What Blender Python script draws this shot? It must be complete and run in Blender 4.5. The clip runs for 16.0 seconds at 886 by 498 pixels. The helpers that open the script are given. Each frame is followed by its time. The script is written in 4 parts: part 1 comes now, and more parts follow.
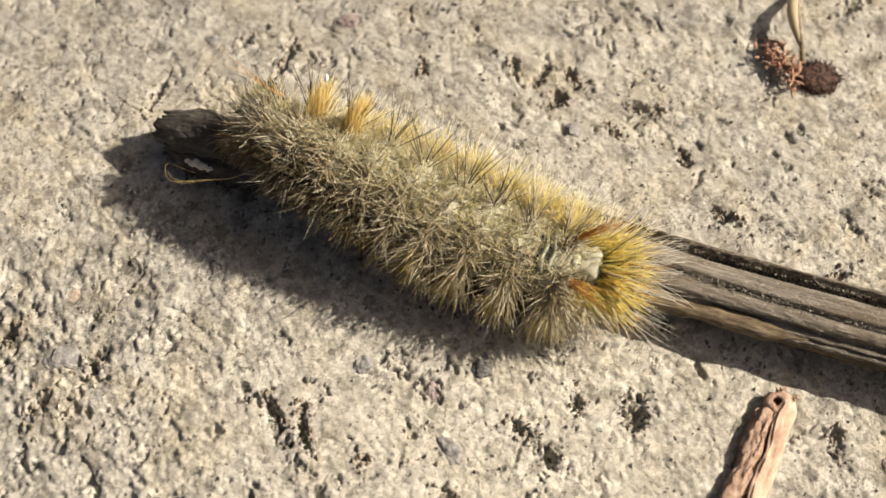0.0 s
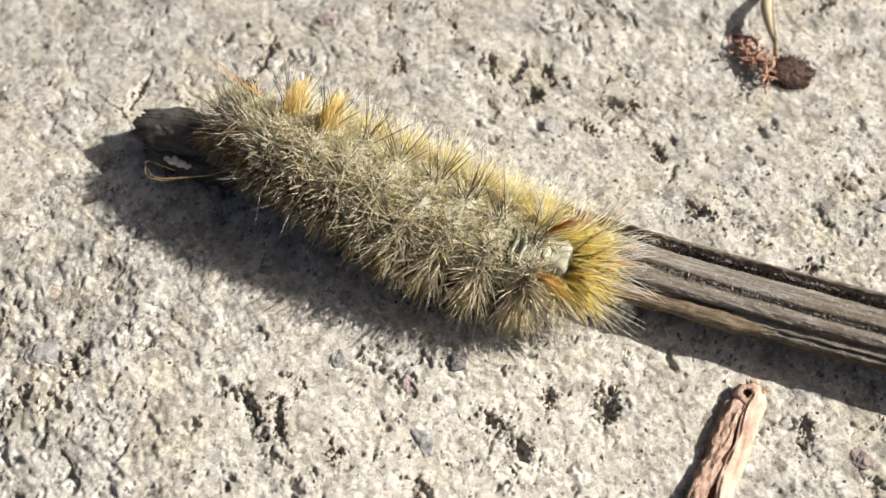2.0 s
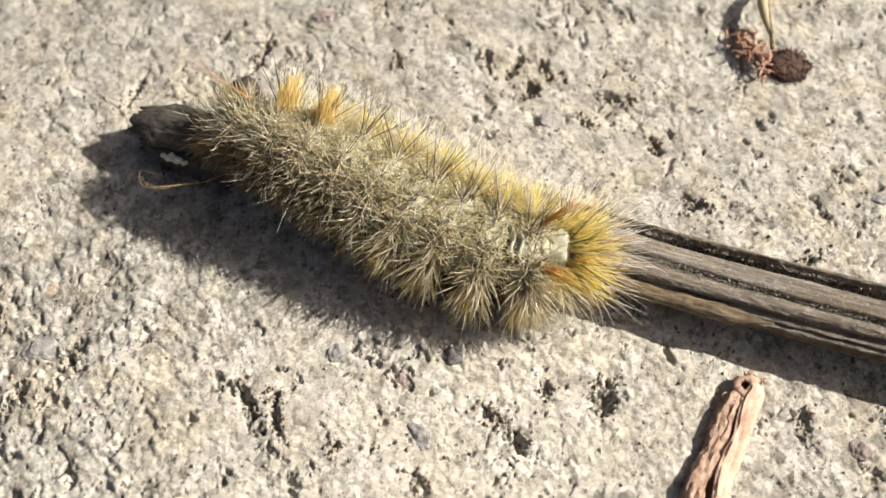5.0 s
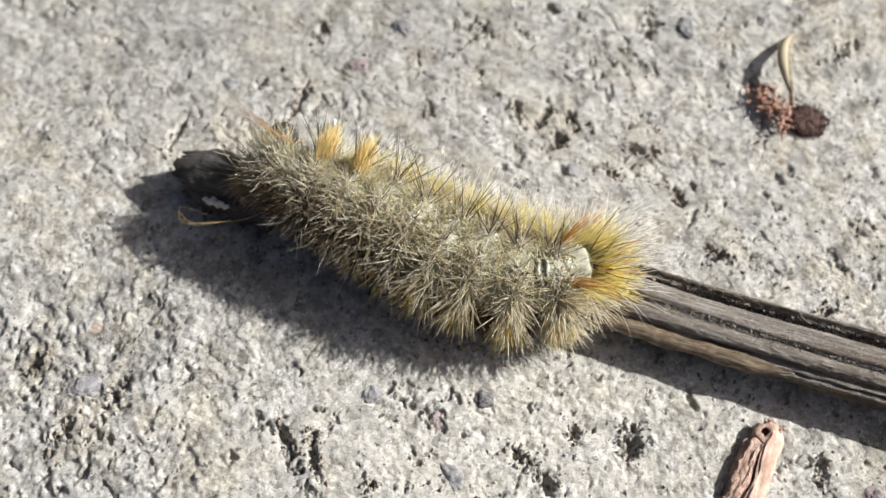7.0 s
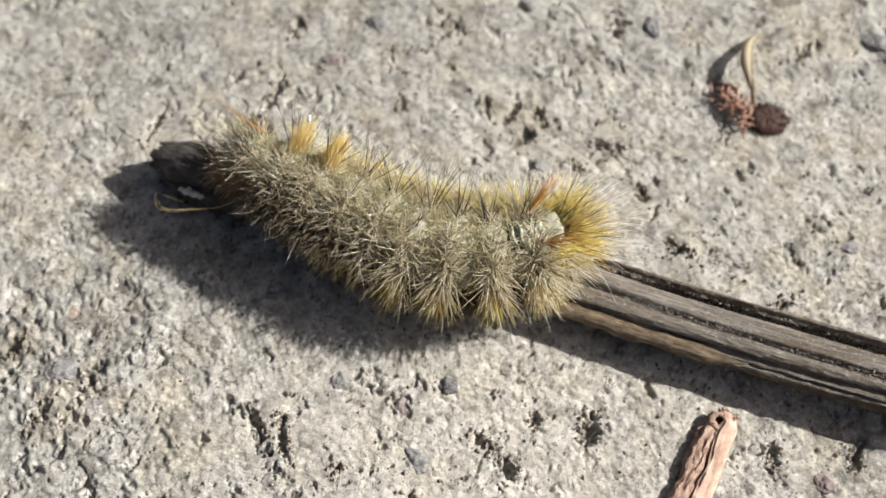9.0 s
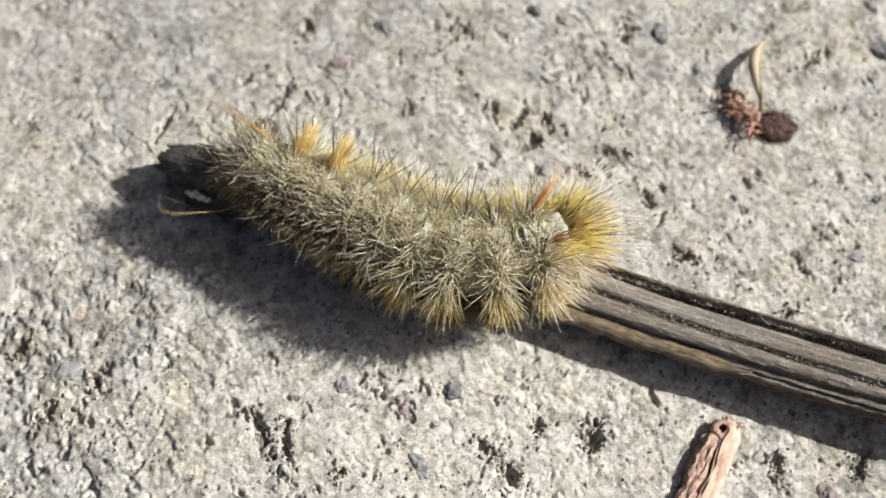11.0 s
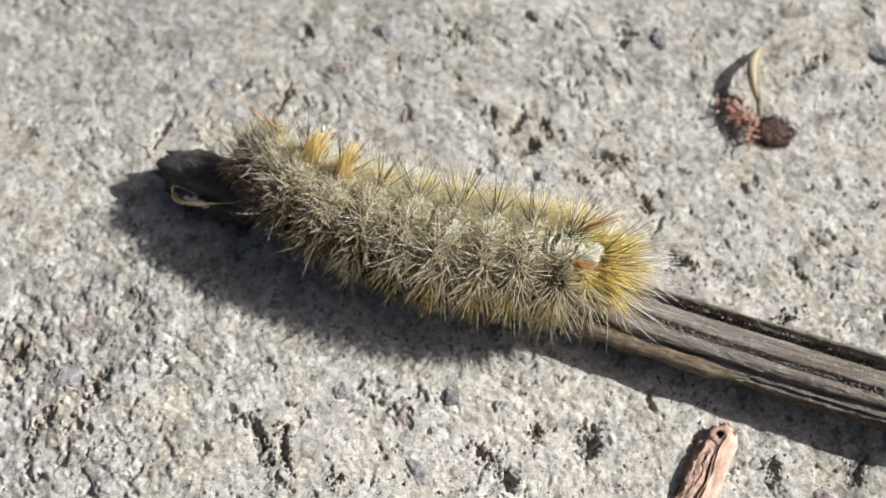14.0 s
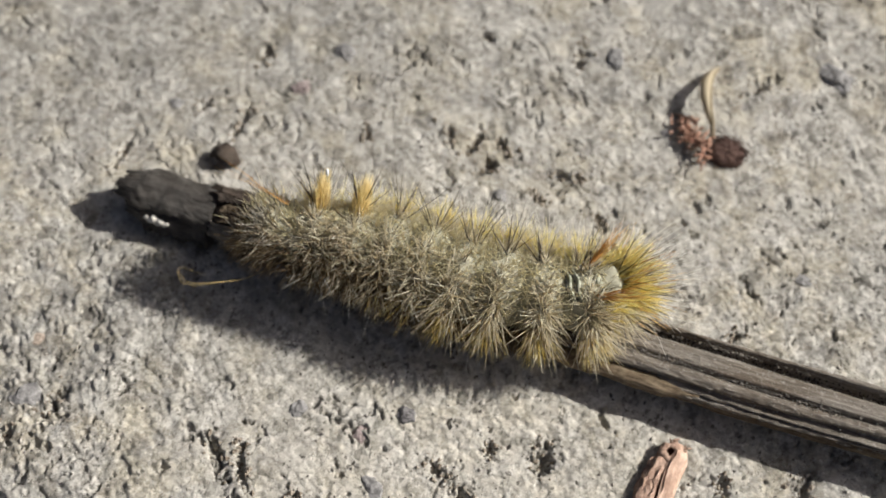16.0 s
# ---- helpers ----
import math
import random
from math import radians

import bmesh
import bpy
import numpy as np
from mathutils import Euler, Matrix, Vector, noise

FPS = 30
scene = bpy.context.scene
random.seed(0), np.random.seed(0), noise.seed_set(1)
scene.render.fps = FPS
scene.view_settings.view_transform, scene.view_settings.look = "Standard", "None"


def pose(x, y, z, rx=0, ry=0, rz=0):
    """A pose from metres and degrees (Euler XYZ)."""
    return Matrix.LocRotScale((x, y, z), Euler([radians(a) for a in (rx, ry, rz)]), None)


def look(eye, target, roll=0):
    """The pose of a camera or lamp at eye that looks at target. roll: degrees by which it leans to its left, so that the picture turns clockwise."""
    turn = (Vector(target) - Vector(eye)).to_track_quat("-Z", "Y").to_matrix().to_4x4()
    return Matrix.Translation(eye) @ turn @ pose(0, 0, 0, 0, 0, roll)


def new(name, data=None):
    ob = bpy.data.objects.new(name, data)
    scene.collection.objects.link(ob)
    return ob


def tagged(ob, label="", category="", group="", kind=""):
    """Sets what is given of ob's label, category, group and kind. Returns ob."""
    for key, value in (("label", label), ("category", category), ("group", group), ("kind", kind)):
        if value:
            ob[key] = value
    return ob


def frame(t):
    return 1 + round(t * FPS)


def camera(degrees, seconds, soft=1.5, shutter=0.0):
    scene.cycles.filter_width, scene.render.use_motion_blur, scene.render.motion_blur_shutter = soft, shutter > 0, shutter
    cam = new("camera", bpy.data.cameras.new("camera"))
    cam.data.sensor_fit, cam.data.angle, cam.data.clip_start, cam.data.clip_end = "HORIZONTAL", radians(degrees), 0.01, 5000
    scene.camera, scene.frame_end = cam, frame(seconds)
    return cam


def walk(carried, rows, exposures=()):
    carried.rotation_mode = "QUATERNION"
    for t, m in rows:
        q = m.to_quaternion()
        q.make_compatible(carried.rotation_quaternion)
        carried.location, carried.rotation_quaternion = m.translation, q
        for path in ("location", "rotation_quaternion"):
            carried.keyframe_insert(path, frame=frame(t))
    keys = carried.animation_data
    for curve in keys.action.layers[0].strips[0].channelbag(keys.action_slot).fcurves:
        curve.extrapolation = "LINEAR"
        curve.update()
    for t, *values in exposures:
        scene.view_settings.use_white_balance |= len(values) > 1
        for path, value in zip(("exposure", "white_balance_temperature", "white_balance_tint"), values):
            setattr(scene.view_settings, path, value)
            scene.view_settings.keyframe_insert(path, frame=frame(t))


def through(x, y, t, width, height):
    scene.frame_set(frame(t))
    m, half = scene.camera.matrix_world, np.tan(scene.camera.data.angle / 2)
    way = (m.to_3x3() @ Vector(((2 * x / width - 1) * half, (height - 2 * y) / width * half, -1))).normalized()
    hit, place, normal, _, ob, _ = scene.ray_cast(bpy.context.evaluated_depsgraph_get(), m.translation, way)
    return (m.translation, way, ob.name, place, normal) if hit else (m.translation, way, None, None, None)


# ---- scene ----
import functools
import itertools

cam = camera(40, 16.0, soft=1.4)
cam.data.dof.use_dof, cam.data.dof.focus_distance, cam.data.dof.aperture_fstop = True, 0.102, 28.0
walk(cam, [
    (0, pose(-0.00257, -0.05631, 0.09220, 28.560, -0.636, -5.471)),
    (0.5, pose(-0.00193, -0.05660, 0.09223, 28.191, -0.466, -5.458)),
    (1, pose(-0.00172, -0.05589, 0.09363, 28.330, -0.534, -5.453)),
    (1.5, pose(-0.00027, -0.05722, 0.09352, 28.065, 0.031, -5.305)),
    (2, pose(0.00019, -0.05718, 0.09344, 28.308, -0.159, -5.540)),
    (2.5, pose(-0.00079, -0.05761, 0.09216, 28.316, 0.228, -5.391)),
    (3, pose(0.00026, -0.05773, 0.09214, 28.478, -0.162, -5.725)),
    (3.2, pose(0.00090, -0.05776, 0.09257, 28.310, 0.212, -5.578)),
    (5.3, pose(0.00114, -0.05845, 0.09284, 28.793, 0.395, -5.677)),
    (5.5, pose(0.00061, -0.05745, 0.09403, 28.610, 0.076, -5.443)),
    (6, pose(-0.00233, -0.05745, 0.09554, 29.290, -0.460, -5.272)),
    (6.5, pose(-0.00308, -0.05775, 0.09661, 29.452, -0.379, -4.837)),
    (7, pose(-0.00249, -0.05763, 0.09748, 29.496, -0.459, -5.045)),
    (7.5, pose(-0.00260, -0.05659, 0.09941, 29.696, -1.012, -5.087)),
    (8, pose(-0.00213, -0.05717, 0.10019, 29.876, -0.899, -4.964)),
    (8.5, pose(-0.00153, -0.05813, 0.10062, 29.485, -1.081, -4.873)),
    (9, pose(-0.00050, -0.05934, 0.10053, 29.007, -1.104, -4.708)),
    (9.2, pose(-0.00004, -0.05917, 0.10084, 29.063, -1.412, -4.850)),
    (11.3, pose(0.00028, -0.05873, 0.10107, 28.791, -0.553, -3.874)),
    (11.5, pose(0.00052, -0.05886, 0.10034, 28.858, -0.380, -3.929)),
    (12, pose(-0.00093, -0.05734, 0.10145, 29.024, -0.807, -4.003)),
    (12.5, pose(0.00107, -0.05719, 0.10376, 29.143, -1.202, -4.313)),
    (13, pose(0.00185, -0.05821, 0.10294, 29.207, -0.811, -4.210)),
    (13.5, pose(0.00011, -0.05680, 0.10264, 29.470, -0.992, -4.170)),
    (14, pose(0.00067, -0.05813, 0.10170, 28.656, -0.722, -3.912)),
    (14.5, pose(0.00036, -0.05846, 0.10132, 28.691, -0.487, -3.917)),
    (15, pose(0.00040, -0.05796, 0.10316, 29.172, -0.904, -4.093)),
    (15.5, pose(-0.00039, -0.05764, 0.10379, 29.337, -1.657, -4.301)),
    (16, pose(0.00283, -0.05786, 0.10379, 28.891, -1.575, -4.353)),
], exposures=[
    (0, 0.51, 7110, 10), (0.5, 0.69, 6670, 10), (1, 0.68, 6220, 10), (1.5, 0.61, 6370, 10), (2, 0.73, 6220, 10), (2.5, 0.84, 6120, 10), (3, 0.79, 6170, 10), (5.5, 0.67, 6570, 10), (6, 0.52, 6070, 10), (6.5, 0.68, 5820, 10), (7, 0.60, 5770, 10), (7.5, 0.29, 5870, 10), (8, 0.22, 6370, 10), (8.5, 0.49, 6520, 10), (9, 0.46, 6020, 10), (11.5, 0.60, 5870, 10), (12, 0.59, 5770, 10), (12.5, 0.58, 5770, 10), (13, 0.27, 5820, 10), (13.5, 0.38, 5770, 10), (14, 0.50, 5770, 10), (14.5, 0.70, 5770, 10), (15, 0.65, 5920, 10), (15.5, 0.21, 5970, 10), (16, 0.19, 6070, 10)])

# ---- light: low sun from behind on the right, clear sky ----
SUN = Vector((1.32, 0.07, 1.0)).normalized()
world = bpy.data.worlds.new("sky")
scene.world = world
world.use_nodes = True
wn = world.node_tree.nodes
sky = wn.new("ShaderNodeTexSky")
sky.sky_type, sky.sun_disc = "NISHITA", False
sky.air_density, sky.dust_density, sky.ozone_density = 0.35, 6.0, 0.3
sky.sun_elevation = math.asin(SUN.z)
sky.sun_rotation = math.atan2(SUN.x, SUN.y)
world.node_tree.links.new(sky.outputs[0], wn["Background"].inputs[0])
wn["Background"].inputs[1].default_value = 0.05
sun_data = bpy.data.lights.new("sun", "SUN")
sun_data.energy, sun_data.angle, sun_data.color = 5.0, radians(0.6), (1.0, 0.93, 0.82)
sun = new("sun", sun_data)
sun.matrix_world = look(SUN * 2, (0, 0, 0))

MM = 0.001


# ---- materials ----
class Nodes:
    """A small helper to write node materials."""

    def __init__(self, name, rough=0.8, spec=0.3):
        self.mat = bpy.data.materials.new(name)
        self.mat.use_nodes = True
        self.tree = self.mat.node_tree
        self.bsdf = self.tree.nodes["Principled BSDF"]
        self.bsdf.inputs["Roughness"].default_value = rough
        self.bsdf.inputs["Specular IOR Level"].default_value = spec
        self.coord = self.add("ShaderNodeTexCoord").outputs["Object"]

    def add(self, kind, **values):
        node = self.tree.nodes.new(kind)
        for key, value in values.items():
            node.inputs[key.replace("_", " ")].default_value = value
        return node

    def link(self, a, b):
        self.tree.links.new(a, b)

    def noise(self, size_mm, detail=4.0, rough=0.6, stretch=None, turn=0.0):
        """stretch: how much longer the grain is along the direction turn (degrees in plan)."""
        n = self.add("ShaderNodeTexNoise", Scale=1.0 / (size_mm * MM), Detail=detail, Roughness=rough)
        src = self.coord
        if stretch:
            m = self.add("ShaderNodeMapping")
            m.vector_type = "TEXTURE"
            m.inputs["Rotation"].default_value = (0, 0, radians(turn))
            m.inputs["Scale"].default_value = (stretch, 1, 1)
            self.link(src, m.inputs["Vector"])
            src = m.outputs[0]
        self.link(src, n.inputs["Vector"])
        return n.outputs["Fac"]

    def cells(self, size_mm):
        n = self.add("ShaderNodeTexVoronoi", Scale=1.0 / (size_mm * MM))
        self.link(self.coord, n.inputs["Vector"])
        return n

    def ramp(self, fac, *stops):
        r = self.add("ShaderNodeValToRGB")
        e = r.color_ramp.elements
        while len(e) < len(stops):
            e.new(0.5)
        for el, (at, col) in zip(e, stops):
            el.position = at
            el.color = (*col, 1) if len(col) == 3 else (col[0],) * 3 + (1,)
        self.link(fac, r.inputs[0])
        return r.outputs[0]

    def mix(self, fac, a, b, mode="MIX"):
        m = self.tree.nodes.new("ShaderNodeMix")
        m.data_type, m.blend_type = "RGBA", mode
        for value, slot in ((fac, 0), (a, 6), (b, 7)):
            if isinstance(value, (int, float)):
                m.inputs[slot].default_value = value
            elif isinstance(value, tuple):
                m.inputs[slot].default_value = (*value, 1)
            else:
                self.link(value, m.inputs[slot])
        return m.outputs[2]

    def bump(self, fac, dist_mm, strength=1.0):
        b = self.add("ShaderNodeBump", Strength=strength, Distance=dist_mm * MM)
        self.link(fac, b.inputs["Height"])
        old = self.bsdf.inputs["Normal"].links
        if old:
            self.link(old[0].from_socket, b.inputs["Normal"])
        self.link(b.outputs[0], self.bsdf.inputs["Normal"])

    def color(self, col):
        if isinstance(col, tuple):
            self.bsdf.inputs["Base Color"].default_value = (*col, 1)
        else:
            self.link(col, self.bsdf.inputs["Base Color"])
        return self


def stone_material():
    n = Nodes("weathered stone", 0.95, 0.12)
    tone = n.ramp(n.noise(2.6, 7, 0.72), (0.34, (0.29, 0.274, 0.246)), (0.45, (0.42, 0.401, 0.361)), (0.55, (0.49, 0.471, 0.426)), (0.68, (0.58, 0.562, 0.516)))
    mottle = n.ramp(n.noise(1.3, 6, 0.72), (0.36, (0.78, 0.77, 0.76)), (0.50, (1.0, 1.0, 1.0)))
    tone = n.mix(1.0, tone, mottle, "MULTIPLY")
    cream = n.ramp(n.noise(7.0, 5, 0.65), (0.46, (0.0,)), (0.62, (0.75,)))
    tone = n.mix(cream, tone, n.mix(1.0, tone, (1.0, 0.945, 0.81), "MULTIPLY"))
    chalk = n.ramp(n.noise(4.5, 6, 0.75), (0.54, (0.0,)), (0.62, (0.6,)))
    tone = n.mix(chalk, tone, (0.55, 0.532, 0.485))
    slate = n.ramp(n.noise(3.0, 6, 0.78), (0.53, (0.0,)), (0.61, (0.7,)))
    tone = n.mix(slate, tone, (0.27, 0.262, 0.248))
    earth = n.ramp(n.noise(2.9, 6, 0.78), (0.59, (0.0,)), (0.65, (0.6,)))
    tone = n.mix(earth, tone, (0.21, 0.175, 0.135))
    # a paler warm patch and a darker grey patch with ragged edges
    for spot, wide, size, col, much in (((0.010, -0.031, 0.0), 0.038, 9.0, (0.575, 0.54, 0.47), 0.65), ((-0.012, 0.046, 0.0), 0.048, 12.0, (0.265, 0.258, 0.238), 0.38)):
        gap = n.add("ShaderNodeVectorMath")
        gap.operation = "DISTANCE"
        n.link(n.coord, gap.inputs[0])
        gap.inputs[1].default_value = spot
        reach = n.add("ShaderNodeMath")
        reach.operation = "MULTIPLY_ADD"
        n.link(n.noise(size, 6, 0.75), reach.inputs[0])
        reach.inputs[1].default_value = 0.07
        n.link(gap.outputs["Value"], reach.inputs[2])
        tone = n.mix(n.ramp(reach.outputs[0], (wide, (much,)), (wide + 0.032, (0.0,))), tone, col)
    # dark mineral specks, in drifts
    drift = n.ramp(n.noise(5.0, 5, 0.7), (0.42, (0.25,)), (0.58, (1.0,)))
    fleck = n.ramp(n.noise(0.75, 5, 0.78, 1.6, 62.0), (0.56, (0.0,)), (0.625, (0.85,)))
    tone = n.mix(n.mix(1.0, fleck, drift, "MULTIPLY"), tone, (0.12, 0.112, 0.094))
    speck = n.ramp(n.noise(0.26, 3, 0.7), (0.62, (0.0,)), (0.67, (0.8,)))
    tone = n.mix(n.mix(1.0, speck, drift, "MULTIPLY"), tone, (0.14, 0.124, 0.104))
    crumbs = n.ramp(n.noise(0.55, 4, 0.72), (0.57, (0.0,)), (0.63, (0.6,)))
    tone = n.mix(crumbs, tone, (0.62, 0.60, 0.55))
    # worn smooth and blotched on one side, fresh and crumbly on the other
    split = n.add("ShaderNodeSeparateXYZ")
    n.link(n.coord, split.inputs[0])
    along = n.add("ShaderNodeMath")
    along.operation = "MULTIPLY_ADD"
    n.link(n.noise(11.0, 5, 0.7), along.inputs[0])
    along.inputs[1].default_value = 0.030
    n.link(split.outputs[1], along.inputs[2])
    worn = n.ramp(along.outputs[0], (0.008, (0.0,)), (0.026, (1.0,)))
    blotch = n.ramp(n.noise(2.1, 3, 0.55), (0.36, (0.70, 0.69, 0.66)), (0.46, (0.94, 0.935, 0.93)), (0.56, (1.0, 1.0, 1.0)), (0.66, (1.14, 1.14, 1.13)))
    tone = n.mix(n.mix(1.0, worn, (0.8, 0.8, 0.8), "MULTIPLY"), tone, n.mix(1.0, tone, blotch, "MULTIPLY"))
    # the stone is a mass of small angular grains, each of its own tone
    shake = n.add("ShaderNodeTexNoise", Scale=1.0 / (0.5 * MM), Detail=4.0, Roughness=0.7)
    n.link(n.coord, shake.inputs["Vector"])
    offset = n.add("ShaderNodeVectorMath")
    offset.operation = "MULTIPLY_ADD"
    n.link(shake.outputs["Color"], offset.inputs[0])
    offset.inputs[1].default_value = (0.0007, 0.0007, 0.0007)
    n.link(n.coord, offset.inputs[2])
    rises = []
    for size, low, high in ((1.1, 0.82, 1.13), (0.42, 0.76, 1.18)):
        cell = n.add("ShaderNodeTexVoronoi", Scale=1.0 / (size * MM))
        n.link(offset.outputs[0], cell.inputs["Vector"])
        split = n.add("ShaderNodeSeparateColor")
        n.link(cell.outputs["Color"], split.inputs[0])
        strength = n.ramp(worn, (0.0, (1.0,)), (1.0, (0.45 if size > 1 else 0.2,)))
        tone = n.mix(strength, tone, n.ramp(split.outputs[0], (0.0, (low, low, low * 0.98)), (0.35, (1.0, 1.0, 1.0)), (1.0, (high, high, high))), "MULTIPLY")
        dark = n.ramp(split.outputs[1], (0.024, (0.8,)), (0.036, (0.0,)))
        tone = n.mix(n.mix(1.0, dark, drift, "MULTIPLY"), tone, (0.13, 0.122, 0.104))
        rises.append((split.outputs[2], cell.outputs["Distance"], size))
    n.color(tone)
    n.bump(n.mix(1.0, n.noise(0.16, 4, 0.8), n.ramp(worn, (0.0, (1.0,)), (1.0, (0.35,))), "MULTIPLY"), 0.07)
    for tilt, edge, size in rises:
        n.bump(n.mix(1.0, tilt, n.ramp(worn, (0.0, (1.0,)), (1.0, (0.35,))), "MULTIPLY"), 0.07 * size)
        n.bump(edge, -0.10 * size)
    n.bump(n.noise(0.9, 7, 0.78), 0.20)
    return n.mat


def pebble_material(name, dark, light):
    n = Nodes(name, 0.75, 0.3)
    n.color(n.ramp(n.noise(0.5, 4, 0.7), (0.35, dark), (0.65, light)))
    n.bump(n.noise(0.3, 4, 0.7), 0.08)
    return n.mat


def stalk_material():
    n = Nodes("dry grey stalk", 0.85, 0.25)
    fibre = n.noise(0.24, 5, 0.65, 26, -23.1)
    tone = n.ramp(fibre, (0.30, (0.13, 0.112, 0.09)), (0.5, (0.225, 0.20, 0.167)), (0.70, (0.335, 0.305, 0.262)))
    stain = n.ramp(n.noise(2.2, 5, 0.7, 5, -23.1), (0.34, (0.60, 0.54, 0.48)), (0.56, (1.0, 1.0, 1.0)))
    tone = n.mix(1.0, tone, stain, "MULTIPLY")
    crust = n.ramp(n.noise(0.42, 5, 0.75), (0.55, (0.0,)), (0.66, (0.6,)))
    n.color(n.mix(crust, tone, (0.45, 0.425, 0.38)))
    n.bump(fibre, 0.16)
    n.bump(n.noise(0.35, 5, 0.75), 0.14)
    return n.mat


def plain_fibre(name, dark, light, size=0.3, rough=0.85, bump=0.15, turn=-23.1, long=8):
    n = Nodes(name, rough, 0.25)
    f = n.noise(size, 5, 0.7, long, turn)
    tone = n.ramp(f, (0.34, dark), (0.66, light))
    blot = n.ramp(n.noise(size * 4, 4, 0.7), (0.35, (0.55, 0.5, 0.47)), (0.6, (1.0, 1.0, 1.0)))
    n.color(n.mix(0.8, tone, blot, "MULTIPLY"))
    n.bump(f, bump)
    n.bump(n.noise(size * 0.8, 5, 0.75), bump)
    return n.mat


def hair_material(name, dark, light, rough=0.35, through=0.35, shine=0.55):
    """Glossy hairs that let some light through; each hair has a tone of its own."""
    n = Nodes(name, rough, shine)
    geo = n.add("ShaderNodeNewGeometry")
    col = n.ramp(geo.outputs["Random Per Island"], (0.0, dark), (1.0, light))
    n.color(col)
    lit = n.add("ShaderNodeBsdfTranslucent")
    n.link(col, lit.inputs["Color"])
    mix = n.add("ShaderNodeMixShader", Fac=through)
    n.link(n.bsdf.outputs[0], mix.inputs[1])
    n.link(lit.outputs[0], mix.inputs[2])
    n.link(mix.outputs[0], n.tree.nodes["Material Output"].inputs["Surface"])
    return n.mat


STONE = stone_material()
STALK = stalk_material()
STRAND = plain_fibre("peeled brown stalk fibre", (0.115, 0.086, 0.054), (0.34, 0.27, 0.18), 0.26)
FLANK = plain_fibre("dark brown stalk flank", (0.06, 0.044, 0.028), (0.21, 0.165, 0.11), 0.26)
ROT = plain_fibre("blackened stalk end", (0.038, 0.035, 0.031), (0.12, 0.11, 0.098), 0.5, 0.45, 0.2)
BARK = plain_fibre("reddish bark", (0.40, 0.255, 0.19), (0.66, 0.48, 0.37), 0.35, 0.8, 0.16, -118.5, 2)
BARK_PALE = plain_fibre("pale inner bark", (0.58, 0.40, 0.30), (0.72, 0.53, 0.41), 0.5, 0.75, 0.07, -118.5, 6)
BARK_DARK = plain_fibre("dark bark crack", (0.11, 0.055, 0.036), (0.26, 0.14, 0.095), 0.4, 0.9, 0.3, -118.5, 5)
ROOT = plain_fibre("red dry rootlet", (0.42, 0.20, 0.13), (0.80, 0.55, 0.42), 0.4)
LEAF = hair_material("dry translucent straw blade", (0.50, 0.42, 0.28), (0.62, 0.54, 0.38), 0.6, 0.35, 0.3)
SEED = plain_fibre("dark brown seed husk", (0.045, 0.026, 0.02), (0.125, 0.075, 0.06), 0.5)
PAPER = plain_fibre("brown papery skin", (0.04, 0.032, 0.026), (0.12, 0.095, 0.075), 0.6)
STEM = plain_fibre("straw stem", (0.26, 0.21, 0.135), (0.46, 0.40, 0.29), 0.5)
GRAIN = pebble_material("dust grain", (0.13, 0.115, 0.095), (0.38, 0.35, 0.30))
# crust colour taken down to near black, as shadow inside the far groove
SHADED_CRUST = pebble_material("shaded groove crust", (0.014, 0.012, 0.010), (0.075, 0.066, 0.055))
GRAIN_DARK = pebble_material("grey brown grain", (0.15, 0.132, 0.11), (0.36, 0.33, 0.285))
# whitened so that it looks sunlit although it lies in shadow
LIT_CRUMB = pebble_material("sunlit crumb", (0.55, 0.51, 0.44), (0.86, 0.83, 0.76))
PALE_GRIT = pebble_material("pale sand", (0.30, 0.275, 0.24), (0.52, 0.48, 0.42))
DARK_GRIT = pebble_material("dark sand", (0.07, 0.06, 0.055), (0.26, 0.235, 0.22))
TAN_PEBBLE = pebble_material("tan grit", (0.30, 0.245, 0.195), (0.44, 0.37, 0.305))
EARTH = pebble_material("brown earth", (0.13, 0.10, 0.072), (0.42, 0.37, 0.30))
FLECK = pebble_material("olive grey mineral", (0.07, 0.064, 0.052), (0.23, 0.215, 0.185))
GREY_PEBBLE = pebble_material("grey grit", (0.15, 0.145, 0.14), (0.33, 0.32, 0.31))
PURPLE_PEBBLE = pebble_material("purple grit", (0.18, 0.14, 0.135), (0.38, 0.32, 0.30))
DARK_PEBBLE = pebble_material("dark grit", (0.07, 0.065, 0.065), (0.22, 0.21, 0.21))
REAR = pebble_material("creamy rear skin", (0.30, 0.285, 0.20), (0.46, 0.445, 0.34))
SKIN = pebble_material("pale green grey skin", (0.27, 0.26, 0.185), (0.48, 0.465, 0.365))
PLATE = pebble_material("creamy white plate", (0.30, 0.31, 0.22), (0.50, 0.51, 0.41))
# near white, for a painted glint on the hair tips
GLINT = pebble_material("white hair glint", (0.85, 0.85, 0.85), (0.92, 0.92, 0.92))
BLACK_MARK = pebble_material("black skin stripe", (0.012, 0.012, 0.010), (0.05, 0.048, 0.04))
HAIR_PALE = hair_material("pale hair", (0.66, 0.57, 0.39), (0.97, 0.94, 0.81), 0.22, 0.55, 0.9)
HAIR_FUZZ = hair_material("cream fuzz", (0.68, 0.61, 0.40), (0.90, 0.86, 0.66), 0.4, 0.7)
HAIR_SMOKE = hair_material("dark shiny hair", (0.09, 0.075, 0.055), (0.82, 0.76, 0.60), 0.2, 0.4, 0.9)
